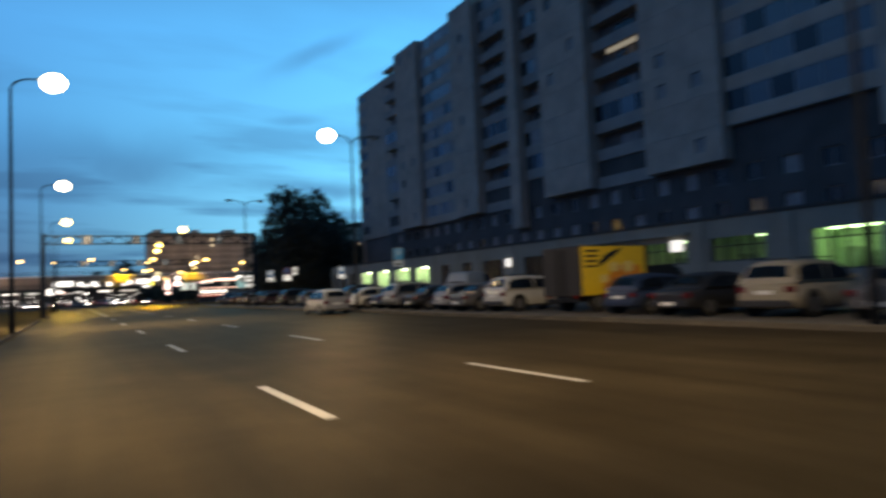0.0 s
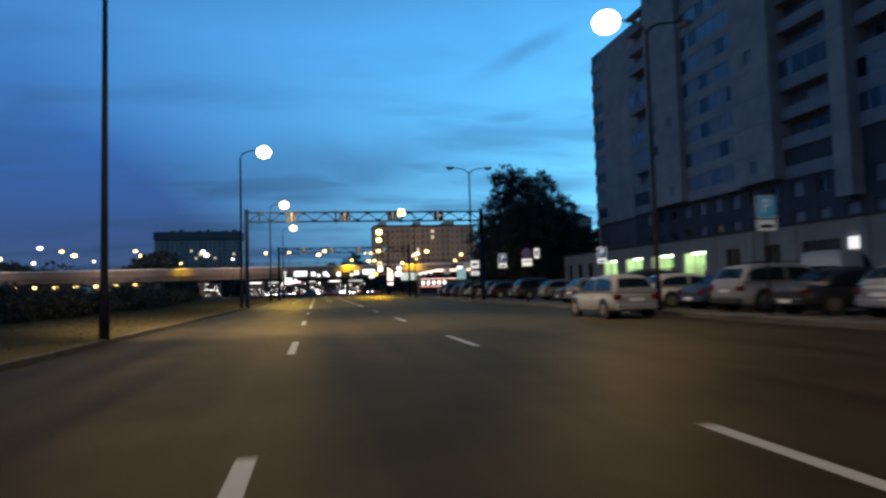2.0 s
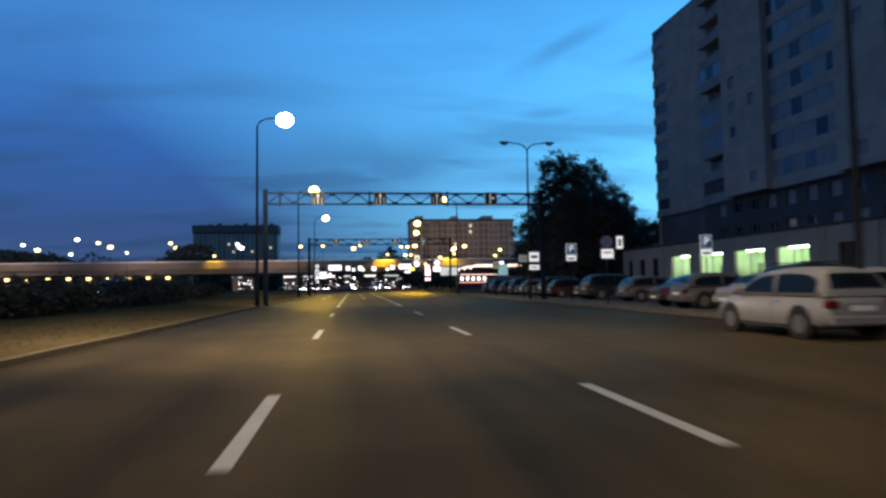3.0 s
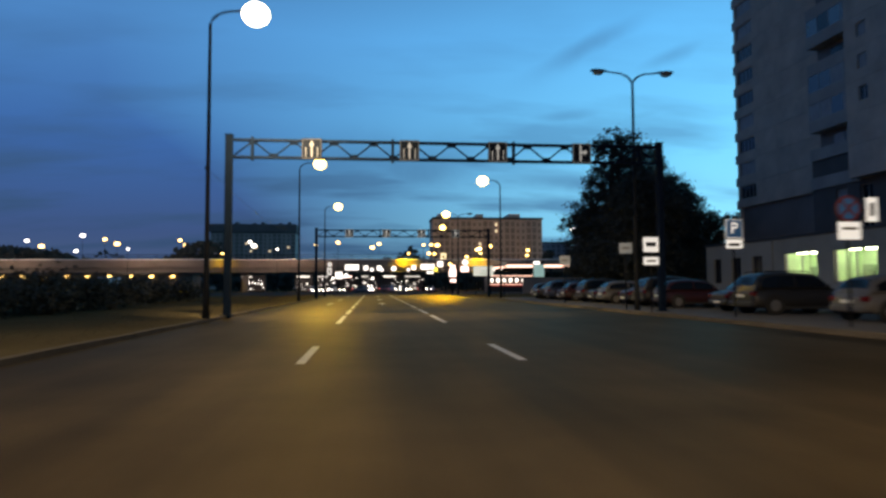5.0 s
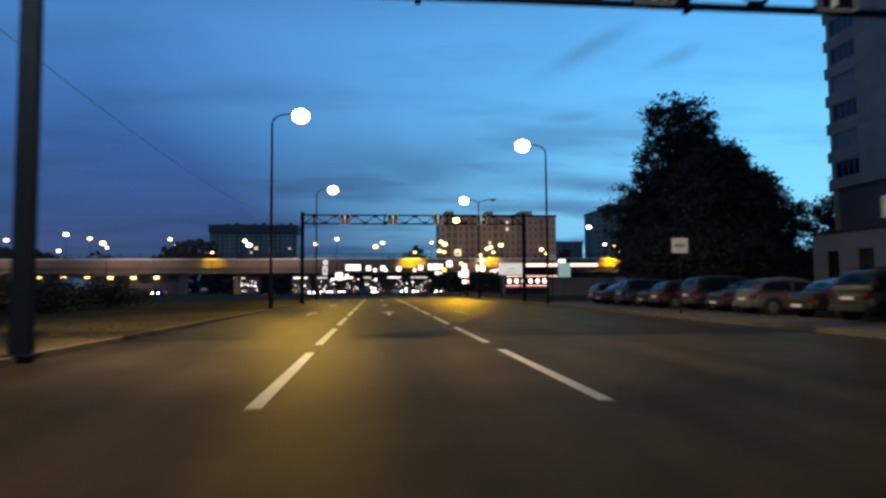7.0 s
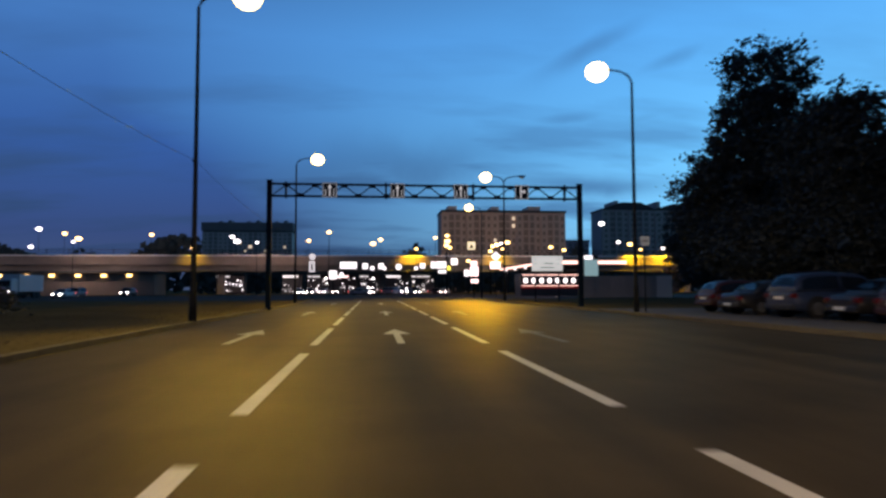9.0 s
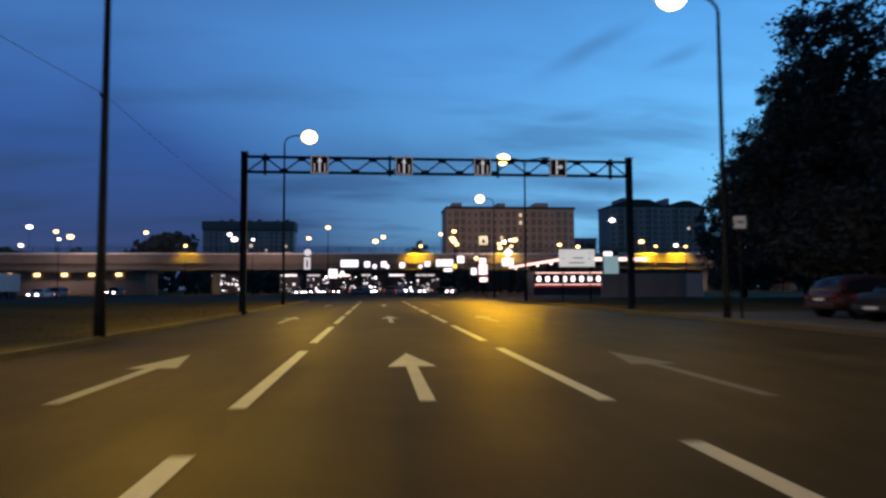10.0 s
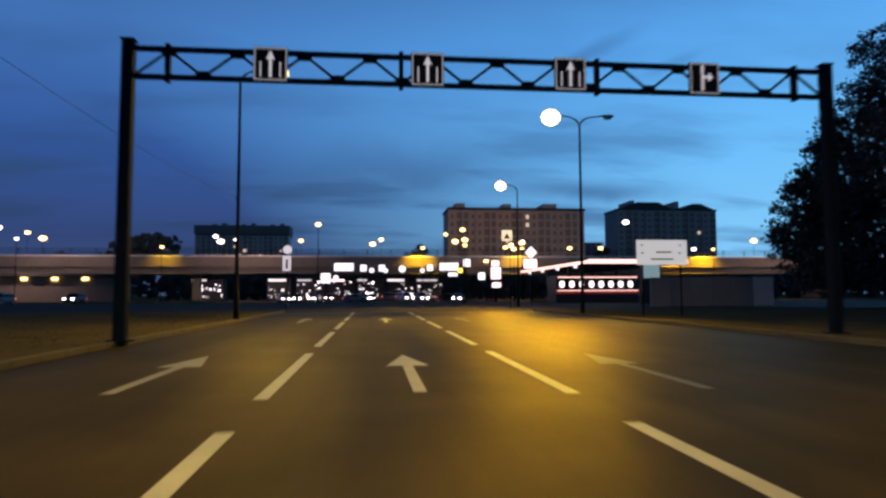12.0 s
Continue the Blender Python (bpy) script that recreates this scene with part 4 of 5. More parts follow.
# ---- trees ----
def tree(name, x, y, h, blobs, seed, leaves=9000, size=0.36, trunk=0.35, z=0.08, mat_leaf=None, label="tall dark leafy tree in full summer leaf"):
    """Trunk, limbs and a crown of leaf clumps. blobs: (dx, dy, z, rx, rz) clouds of leaves."""
    r = random.Random(seed)
    o = empty(name, x, y, z, 0, label, "tree", "roadside trees")
    wood = bmesh.new()
    add_tube(wood, [(0, 0, -0.3), (0.05, 0, h * 0.2), (-0.1, 0.1, h * 0.5), (0.05, 0, h * 0.85)], [trunk, trunk * 0.8, trunk * 0.5, 0.04], 9)
    for dx, dy, bz, rx, rz in blobs:
        st = min(bz * 0.6, h * 0.6)
        add_tube(wood, [(0, 0, st), (dx * 0.5, dy * 0.5, st + (bz - st) * 0.6), (dx, dy, bz)], [trunk * 0.38, trunk * 0.22, 0.03], 6)
    part("trunk", wood, BARK, o)
    tot = sum(b[3] ** 2 * b[4] for b in blobs)
    verts, faces = [], []
    for dx, dy, bz, rx, rz in blobs:
        n = int(leaves * 2.9 * rx * rx * rz / tot)
        nc = max(6, n // 45)
        cl = []
        for _ in range(nc):
            d = Vector((r.gauss(0, 1), r.gauss(0, 1), r.gauss(0, 1))).normalized()
            k = r.random() ** 0.38 * r.uniform(0.82, 1.12)
            cl.append((Vector((dx + d.x * rx * k, dy + d.y * rx * k, bz + d.z * rz * k)), r.uniform(0.45, 1.0)))
        for _ in range(n):
            c, cr = cl[r.randrange(nc)]
            p = c + Vector((r.gauss(0, 0.5), r.gauss(0, 0.5), r.gauss(0, 0.38))) * cr
            u = Vector((r.gauss(0, 1), r.gauss(0, 1), r.gauss(0, 0.6))).normalized()
            w = u.cross(Vector((r.gauss(0, 1), r.gauss(0, 1), r.gauss(0, 1)))).normalized()
            s = size * r.uniform(0.6, 1.25)
            i = len(verts)
            verts += [p - u * s * 0.5, p + w * s * 0.3, p + u * s * 0.6, p - w * s * 0.3]
            faces.append((i, i + 1, i + 2, i + 3))
    me = bpy.data.meshes.new("crown")
    me.from_pydata([tuple(v) for v in verts], [], faces)
    me.materials.append(mat_leaf or LEAF)
    c = new("crown", me)
    c.parent = o
    return o


tree("tree", 33.2, 119.6, 21.0, [(0, 0, 17.6, 3.5, 4.0), (-2.0, -1, 13.0, 3.6, 3.8), (3.2, 0, 12.8, 4.0, 3.7), (-4.2, 1.0, 9.6, 3.4, 3.0), (7.0, 1, 10.5, 4.2, 3.8), (4.6, -1, 9.5, 4.2, 3.2), (0, -1.5, 8.0, 5.6, 3.6), (-3, -1, 4.6, 4.6, 2.4), (4, -1, 4.8, 4.8, 2.6), (-6.0, 0, 6.4, 2.4, 1.6)], 11, 26000)
tree("tree", 45.0, 127.0, 14.5, [(0, 0, 11.6, 3.4, 2.9), (-2.6, 0, 9.4, 4.0, 3.0), (3.4, 0, 9.0, 4.2, 3.0), (-1, 0, 6.5, 6.0, 3.4), (3, 0, 4.0, 6.0, 2.8), (-5, 0, 4.5, 3.6, 2.4)], 12, 20000)
tree("tree", 41.6, 146.0, 16.0, [(0, 0, 13.0, 2.6, 3.0), (-1.5, 0, 9.5, 3.2, 2.6), (2, 0, 9.0, 3.6, 2.8), (-1.0, 0, 6.0, 4.2, 2.8), (0, 0, 3.0, 4.4, 2.0)], 13, 9000)
tree("tree", 45.5, 141.0, 24.5, [(0, 0, 20.5, 4.4, 4.0), (-2.4, 0, 15.0, 4.6, 4.0), (3.5, 0, 15.5, 5.0, 4.2), (-3.4, 0, 10.0, 4.6, 3.6), (3.0, 0, 9.5, 5.4, 3.8), (-2.0, 0, 5.2, 5.4, 3.2), (3.0, 0, 4.0, 5.4, 3.0), (-7.0, 0, 3.0, 3.0, 2.2)], 17, 20000)
tree("tree", 31.0, 108.6, 14.5, [(0, 0, 11.6, 2.8, 2.8), (-1.6, 0, 8.4, 2.9, 2.6), (2.4, 0, 8.4, 3.2, 2.8), (0, 0, 4.4, 4.2, 3.0)], 14, 11000)
tree("tree", 52.0, 116.0, 15.0, [(0, 0, 12.0, 3.4, 3.0), (-2, 0, 8.0, 4.4, 3.0), (3, 0, 7.0, 4.4, 3.2), (0, 0, 3.5, 5.4, 2.6)], 15, 15000)
tree("tree", 27.5, 112.0, 7.0, [(0, 0, 5.2, 2.2, 1.6), (-1.2, 0, 3.2, 2.4, 1.6), (1.6, 0, 2.6, 2.6, 1.6)], 16, 4500)


def hedge(x, y, w, l, h, seed):
    r = random.Random(seed)
    n = int(l / 2.2)
    blobs = [(r.uniform(-w, w) * 0.3, (i + 0.5) * l / n - l / 2, h * r.uniform(0.42, 0.62), w * r.uniform(0.45, 0.62), h * r.uniform(0.38, 0.5)) for i in range(n)]
    tree("hedge", x, y, h * 0.8, blobs, seed, int(l * 200), 0.24, 0.06, 0.1, LEAF2, "dark unclipped hedge on the grass strip")


hedge(-14.0, 52.0, 3.4, 17.0, 1.65, 21)
hedge(-14.8, 72.5, 3.6, 17.0, 1.7, 22)
hedge(-16.2, 93.0, 3.6, 14.0, 1.6, 23)
hedge(-20.0, 36.0, 4.0, 16.0, 1.9, 24)

# ---- road signs ----
def glyph(text, size, parent, m, material, name="letter"):
    cu = bpy.data.curves.new("text", "FONT")
    cu.body, cu.size, cu.extrude, cu.align_x, cu.align_y = text, size, 0.003, "CENTER", "CENTER"
    tmp = new("text", cu)
    me = bpy.data.meshes.new_from_object(tmp.evaluated_get(bpy.context.evaluated_depsgraph_get()))
    bpy.data.objects.remove(tmp)
    me.materials.append(material)
    o = new(name, me)
    o.parent, o.matrix_basis = parent, m
    return o


def sign_post(x, y, top, label, z=0.1, lean=0.0):
    s = empty("road_sign", x, y, z, lean, label, "road sign", "road signs")
    part("post", tube([(0, 0, 0), (0, 0, top)], 0.035, 8), GALV, s)
    return s


def plate(s, name, x, zc, w, h, material, label=""):
    return part(name, box(x - w / 2, x + w / 2, -0.065, -0.042, zc - h / 2, zc + h / 2, 0.008), material, s, label)


def parking_sign(x, y, zc, white=SIGN_HEADLIT, blue=SIGN_BLUE):
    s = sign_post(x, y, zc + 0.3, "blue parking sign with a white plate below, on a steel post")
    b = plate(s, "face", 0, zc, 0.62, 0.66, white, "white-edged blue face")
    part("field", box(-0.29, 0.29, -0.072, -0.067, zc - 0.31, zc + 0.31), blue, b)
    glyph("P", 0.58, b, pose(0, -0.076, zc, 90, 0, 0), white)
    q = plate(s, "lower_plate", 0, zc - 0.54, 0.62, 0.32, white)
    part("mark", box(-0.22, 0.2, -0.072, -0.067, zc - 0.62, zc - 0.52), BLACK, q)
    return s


# the dull sign colours hold a weak emission for the same returned light
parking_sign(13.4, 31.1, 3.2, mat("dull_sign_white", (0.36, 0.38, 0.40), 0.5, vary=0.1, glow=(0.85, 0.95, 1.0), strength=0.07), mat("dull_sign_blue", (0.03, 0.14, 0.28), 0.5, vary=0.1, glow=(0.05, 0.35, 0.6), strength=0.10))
parking_sign(18.2, 52.8, 3.05)
parking_sign(13.95, 60.6, 3.15)
s = sign_post(13.95, 55.0, 3.5, "round no-stopping sign with two white plates on one post")
f = part("round_face", disc(0.36, -0.065, -0.042, 28), SIGN_RED, s, "red-edged round face")
f.location = (0, 0, 3.2)
part("field", disc(0.29, -0.072, -0.067, 28), SIGN_BLUE, f)
for r in (45, -45):
    o = part("cross_bar", box(-0.29, 0.29, -0.080 - 0.001 * (r > 0), -0.074, -0.035, 0.035), SIGN_RED, f)
    o.rotation_euler = (0, radians(r), 0)
q = plate(s, "lower_plate", 0.02, 2.6, 0.66, 0.48, SIGN_HEADLIT)
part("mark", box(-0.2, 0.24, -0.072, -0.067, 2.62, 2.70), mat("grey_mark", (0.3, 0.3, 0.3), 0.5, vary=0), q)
q = plate(s, "side_plate", 0.70, 3.18, 0.34, 0.66, SIGN_HEADLIT)
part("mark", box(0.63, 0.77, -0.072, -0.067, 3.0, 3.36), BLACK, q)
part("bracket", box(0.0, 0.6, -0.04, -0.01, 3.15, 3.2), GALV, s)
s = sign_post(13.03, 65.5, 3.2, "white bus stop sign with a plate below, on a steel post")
b = plate(s, "face", 0, 2.9, 0.68, 0.64, SIGN_HEADLIT)
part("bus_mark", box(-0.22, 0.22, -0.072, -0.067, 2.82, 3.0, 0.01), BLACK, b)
q = plate(s, "lower_plate", 0, 2.2, 0.68, 0.34, SIGN_HEADLIT)
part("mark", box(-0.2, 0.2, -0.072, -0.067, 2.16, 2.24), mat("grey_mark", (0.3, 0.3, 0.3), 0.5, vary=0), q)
def plain_sign(x, y, zc, w, h, label):
    """A pale plate on a post of its own; the writing on it cannot be made out."""
    s = sign_post(x, y, zc + h / 2, label)
    q = plate(s, "face", 0, zc, w, h, mat("dull_sign_white", (0, 0, 0)))
    part("mark", box(-w * 0.3, w * 0.3, -0.072, -0.067, zc - h * 0.1, zc + h * 0.12), mat("grey_mark", (0, 0, 0)), q)
    return s


plain_sign(12.95, 68.1, 2.9, 0.62, 0.5, "dull pale plate on a thin post beside a lamp")
plain_sign(13.6, 80.0, 2.8, 0.7, 0.62, "dull pale square sign by the parked cars")
plain_sign(13.35, 98.4, 3.2, 0.42, 0.42, "small dull pale plate near a lamp post")
s = sign_post(-5.9, 147.9, 5.4, "traffic island sign with a lit box below a round sign", 0.0)
f = part("round_face", disc(0.36, -0.065, -0.042, 24), SIGN_WHITE, s)
f.location = (0.05, 0, 5.0)
b = plate(s, "lit_box", 0, 3.85, 0.66, 1.25, SIGN_WHITE, "glowing white box")
part("mark", box(-0.1, 0.1, -0.072, -0.067, 3.4, 4.2), BLACK, b)
# direction board on the right
s = empty("direction_board", 15.7, 123.6, 0.1, 0, "wide pale direction board with unreadable lines on two posts", "sign")
for x in (-1.0, 1.0):
    part("post", tube([(x, 0, 0), (x, 0, 3.85)], 0.05, 8), GALV, s)
# the board is no lamp: its emission stands in for light on it
BOARD = mat("glowing_pale_board", (0.62, 0.68, 0.66), 0.5, vary=0.15, scale=5, glow=(0.84, 0.95, 0.92), strength=0.55)
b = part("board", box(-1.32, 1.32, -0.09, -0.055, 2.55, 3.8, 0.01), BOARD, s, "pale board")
for i, (u, v, w) in enumerate(((-1.1, 3.5, 0.12), (-0.3, 3.15, 0.8), (-1.1, 3.1, 0.15), (0.85, 3.1, 0.15), (-0.6, 2.8, 1.2), (0.9, 3.5, 0.12))):
    part("line", box(u, u + w, -0.096, -0.092, v, v + 0.07), mat("grey_line", (0.12, 0.14, 0.14), 0.6, vary=0), b)
# lit pedestrian crossing sign hung over the road edge, and a lozenge with its plate
s = sign_post(13.6, 150.0, 6.9, "pale lit crossing sign on a tall post", 0.0)
b = plate(s, "face", -0.3, 6.5, 0.95, 0.95, mat("lit_sign_cream", (0.8, 0.75, 0.55), 0.4, vary=0.05, glow=(1.0, 0.88, 0.55), strength=1.1))
part("mark", prism([(-0.62, 6.2), (-0.3, 6.75), (0.02, 6.2)], -0.072, -0.067), BLACK, b)
s = sign_post(19.2, 165.0, 6.2, "priority lozenge with a lit plate below on a post", 0.0)
part("lozenge", prism([(0, 5.25), (0.68, 5.95), (0, 6.65), (-0.68, 5.95)], -0.065, -0.042), SIGN_BRIGHT, s)
plate(s, "lower_plate", -0.1, 4.65, 1.5, 1.0, SIGN_PINK)

# ---- shop pavilion with red band on the far right ----
pav = empty("roadside_pavilion", 32.3, 180.0, 0.0, 0, "low red roadside pavilion with a row of lit windows", "building")
# the red cladding is no lamp; a faint glow is put into its colour
REDP = mat("red_cladding", (0.35, 0.03, 0.03), 0.5, vary=0.2, scale=2, glow=(0.9, 0.06, 0.05), strength=0.12)
DARKP = mat("dark_cladding", (0.03, 0.025, 0.03), 0.5, vary=0.2)
part("body", box(-5.9, 5.9, 0.0, 5.0, 0.0, 3.7, 0.05), DARKP, pav)
part("red_band", box(-5.9, 5.9, -0.05, -0.004, 1.25, 1.75), REDP, pav, "red lower band")
part("light_strip", box(-5.7, 5.7, -0.06, -0.004, 3.45, 3.58), mat("pink_strip", (0.9, 0.6, 0.55), 0.4, vary=0, glow=(1.0, 0.62, 0.52), strength=2.2), pav, "glowing strip")
part("light_strip", box(-5.8, 5.8, -0.062, -0.052, 1.62, 1.72), mat("pink_strip", (0, 0, 0)), pav, "glowing strip")
for i in range(8):
    part("lit_window", prism([(-5.1 + 1.4 * i + 0.36 * math.cos(q * math.pi / 6), 2.55 + 0.46 * math.sin(q * math.pi / 6)) for q in range(12)], -0.03, -0.002), mat("lit_white_window", (0.9, 0.9, 0.9), 0.4, vary=0.1, glow=(1.0, 0.95, 0.92), strength=2.4), pav, "lit window")
can = empty("fuel_canopy", 30.0, 177.0, 0.0, 0, "flat canopy with a glowing pink edge on slim columns", "canopy")
part("roof", box(0.0, 14.0, 0.0, 40.0, 5.3, 5.8, 0.03), DARKP, can)
STRIP = mat("pink_strip", (0, 0, 0))
part("edge_light", box(0.0, 14.0, -0.05, -0.004, 5.3, 5.85), STRIP, can, "glowing front edge")
part("edge_light", box(-0.05, -0.004, 0.0, 40.0, 5.35, 5.72), STRIP, can, "glowing side edge")
for x, y in ((1.0, 12.0), (13.0, 12.0), (1.0, 24.0), (13.0, 24.0), (1.0, 36.0), (13.0, 36.0)):
    part("column", box(x - 0.2, x + 0.2, y - 0.2, y + 0.2, 0.0, 5.3), DARKP, can)
for y in (5.0, 14.0, 23.0, 32.0):
    part("hanging_light", box(-0.4, -0.06, y - 0.3, y + 0.3, 4.9, 5.25, 0.02), SIGN_BRIGHT, can, "small bright lamp")

# ---- viaduct ----
via = empty("viaduct", 0, 232, 0.0, 0, "long concrete road viaduct crossing beyond the junction", "viaduct")
# pier and girder concrete is darkened to hold the gloom below the deck
PIER = mat("shaded_viaduct_pier", (0.16, 0.14, 0.13), 0.85, vary=0.3, scale=1.5, bump=0.2)
FASCIA = mat("brown_fascia_concrete", (0.23, 0.185, 0.155), 0.85, vary=0.35, scale=1.2, bump=0.2)
RAIL_PALE = mat("rail_pale", (0.8, 0.76, 0.7), 0.5, vary=0.2)
part("deck", box(-320, 260, 0, 14, 7.3, 8.6, 0.1), FASCIA, via)
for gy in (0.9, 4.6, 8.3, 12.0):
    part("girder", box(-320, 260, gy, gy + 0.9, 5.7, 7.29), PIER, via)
part("parapet", box(-320, 260, -0.25, -0.02, 7.1, 9.2), FASCIA, via, "brown concrete edge beam")
part("kerb_rail", box(-320, 260, -0.3, -0.02, 9.204, 9.5), RAIL_PALE, via, "pale rail along the edge")
for rz in (9.95, 10.35, 10.75):
    part("handrail", box(-320, 260, -0.2, -0.1, rz, rz + 0.09), GALV, via)
for k in range(116):
    part("rail_post", box(-320 + 5 * k, -319.88 + 5 * k, -0.21, -0.09, 9.504, 10.9), GALV, via)
for x in range(-300, 260, 24):
    if -20 < x < 62:
        continue
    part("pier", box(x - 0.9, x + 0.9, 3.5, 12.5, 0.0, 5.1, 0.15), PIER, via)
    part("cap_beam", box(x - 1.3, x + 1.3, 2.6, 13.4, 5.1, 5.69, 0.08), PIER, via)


# far lamp globes are oversized, with the glare built into their radius
def far_lamp(x, y, h, kind, r=0.42):
    o = empty("far_lamp", x, y, 0.0, 0, "distant lit lamp on a pole", "street lamp", "distant lamps")
    part("pole", tube([(0, 0, 0), (0, 0, h)], [0.1, 0.05], 6), GALV, o)
    s = bmesh.new()
    bmesh.ops.create_uvsphere(s, u_segments=10, v_segments=6, radius=r)
    for v in s.verts:
        v.co = Vector((v.co.x * 1.15, v.co.y, h + v.co.z * 0.75))
    part("lamp", s, kind, o, "glowing lamp enlarged for glare")
    return o


# lamps of the approach roads behind the viaduct: x, height, white or sodium
FAR_LAMPS = [(-187.1, 19.3, 1), (-121.2, 18.3, 1), (-116.5, 16.4, 0), (-104.2, 14.6, 1), (-102.3, 20.2, 1), (-95.0, 18.9, 0), (-90.2, 17.2, 0), (-68.6, 18.6, 0), (-66.6, 16.8, 0), (-43.6, 18.0, 1), (-42.3, 16.6, 1), (-19.7, 17.0, 0), (1.1, 16.0, 0), (3.6, 17.4, 0), (25.7, 17.0, 0), (40.7, 15.2, 0), (45.9, 16.6, 0), (60.9, 15.1, 0), (78.3, 23.1, 1), (84.4, 16.9, 1), (88.7, 16.2, 0), (99.9, 14.9, 1), (120.1, 17.7, 0), (146.8, 15.5, 1)]
for i, (x, h, white) in enumerate(FAR_LAMPS):
    far_lamp(x, 284 + 0.7 * (i % 3), h, GLOW_W if white else GLOW_Y, (0.78, 0.64, 0.88, 0.6)[i % 4])
# lamps beside the viaduct, which light its parapet
for x, w in ((-41.5, 1400.0), (11.0, 5200.0), (32.2, 3600.0), (67.5, 6500.0), (75.0, 6500.0)):
    lamp_light("viaduct_light", x, 228.4, 10.6, w, SODIUM, 0.4, 112, 0.0, 40.0)
    far_lamp(x + 0.6, 228.0, 10.9, GLOW_Y, 0.34)
# extra lamps added before the viaduct to brighten its long edge
for x in (-150, -100, -62, -24, 30, 92):
    lamp_light("viaduct_fill_light", x, 216.0, 11.0, 4800.0, (1.0, 0.76, 0.60), 0.4, 150, 0.0, 62.0)
    far_lamp(x, 215.6, 11.4, GLOW_W, 0.3)
for x, y, h in ((14.8, 190, 11.0), (14.9, 214, 12.5), (13.0, 175, 8.2), (16.5, 200, 9.4), (-6.5, 186, 11.2), (21, 205, 7.0), (24, 196, 8.5), (40, 200, 9.0)):
    far_lamp(x, y, h, GLOW_Y, 0.36)

lamp = bpy.data.lights.new("far_street_light", "POINT")
lamp.energy, lamp.color, lamp.shadow_soft_size = 3500.0, (1.0, 0.66, 0.34), 0.6
new("far_street_light", lamp).location = (40.0, 272.0, 15.2)
far_lamp(40.0, 273.0, 15.0, GLOW_Y, 0.6)

# ---- signs and lights under the viaduct ----
def lit_sign(x, y, z, w, h, glow_mat, words, kind="box"):
    """A glowing sign on a thin post: a box or a round lamp."""
    o = empty("lit_sign", x, y, 0.0, 0, words, "sign", "distant lit signs")
    part("post", tube([(0, 0.12, 0), (0, 0.12, z)], 0.06, 6), GALV, o)
    if kind == "round":
        p_ = part("panel", disc(w / 2, -0.12, 0.0, 16), glow_mat, o, "glowing round face")
        p_.location = (0, 0, z)
    else:
        case = part("case", box(-w / 2 - 0.12, w / 2 + 0.12, -0.05, 0.1, z - h / 2 - 0.12, z + h / 2 + 0.12, 0.03), PLASTIC, o)
        part("panel", box(-w / 2, w / 2, -0.12, -0.052, z - h / 2, z + h / 2, 0.03), glow_mat, case, "glowing panel")
    return o


for x, z in ((-4.7, 6.9), (17.1, 7.0)):
    lit_sign(x, 228.0, z, 3.9, 1.55, SIGN_BRIGHT, "wide glowing white sign board before the viaduct")
for x, z, w in ((-0.7, 6.7, 1.25), (3.1, 6.7, 1.25), (13.1, 6.8, 1.2), (20.8, 7.8, 1.5), (24.0, 5.0, 1.4), (-8.4, 4.6, 1.9)):
    lit_sign(x, 228.0 - 0.3 * (z > 7), z, w, w * 1.04, SIGN_BRIGHT, "square glowing white sign before the viaduct")
for x, z, w in ((1.0, 6.2, 1.0), (3.9, 6.15, 0.9), (11.5, 6.2, 0.9), (7.3, 6.5, 1.4), (-6.3, 4.7, 1.0)):
    lit_sign(x, 227.6, z, w, w, SIGN_BRIGHT, "round glowing white light before the viaduct", "round")
lit_sign(19.4, 227.4, 6.2, 0.95, 0.95, mat("lit_sign_yellow", (0.8, 0.7, 0.1), 0.4, vary=0.05, glow=(1.0, 0.9, 0.12), strength=2.0), "small glowing yellow sign before the viaduct")
lit_sign(17.8, 227.2, 5.35, 1.9, 0.7, SIGN_BRIGHT, "flat glowing white sign before the viaduct")
for z, w, h in ((5.9, 1.15, 0.8), (4.4, 1.45, 1.75), (2.6, 1.3, 0.7)):
    lit_sign(19.85, 190.0 + 0.4 * (z > 5) - 0.4 * (z < 3), z, w, h, SIGN_PINK, "glowing pinkish box sign at the junction corner")
# lit pylon beside the direction board
o = empty("lit_pylon", 34.7, 168.0, 0.0, 0, "pale teal glowing pylon beside the side road", "sign")
part("column", box(-1.15, 1.15, 0.0, 0.5, 0.0, 6.3, 0.04), PLASTIC, o)
part("face", box(-1.1, 1.1, -0.06, -0.003, 3.1, 5.6, 0.02), mat("pylon_teal", (0.4, 0.6, 0.6), 0.4, vary=0.2, scale=3, glow=(0.45, 0.80, 0.82), strength=0.35), o, "dim teal face")
part("head", box(-1.1, 0.2, -0.09, -0.003, 5.65, 6.25, 0.02), SIGN_BRIGHT, o, "bright white head")


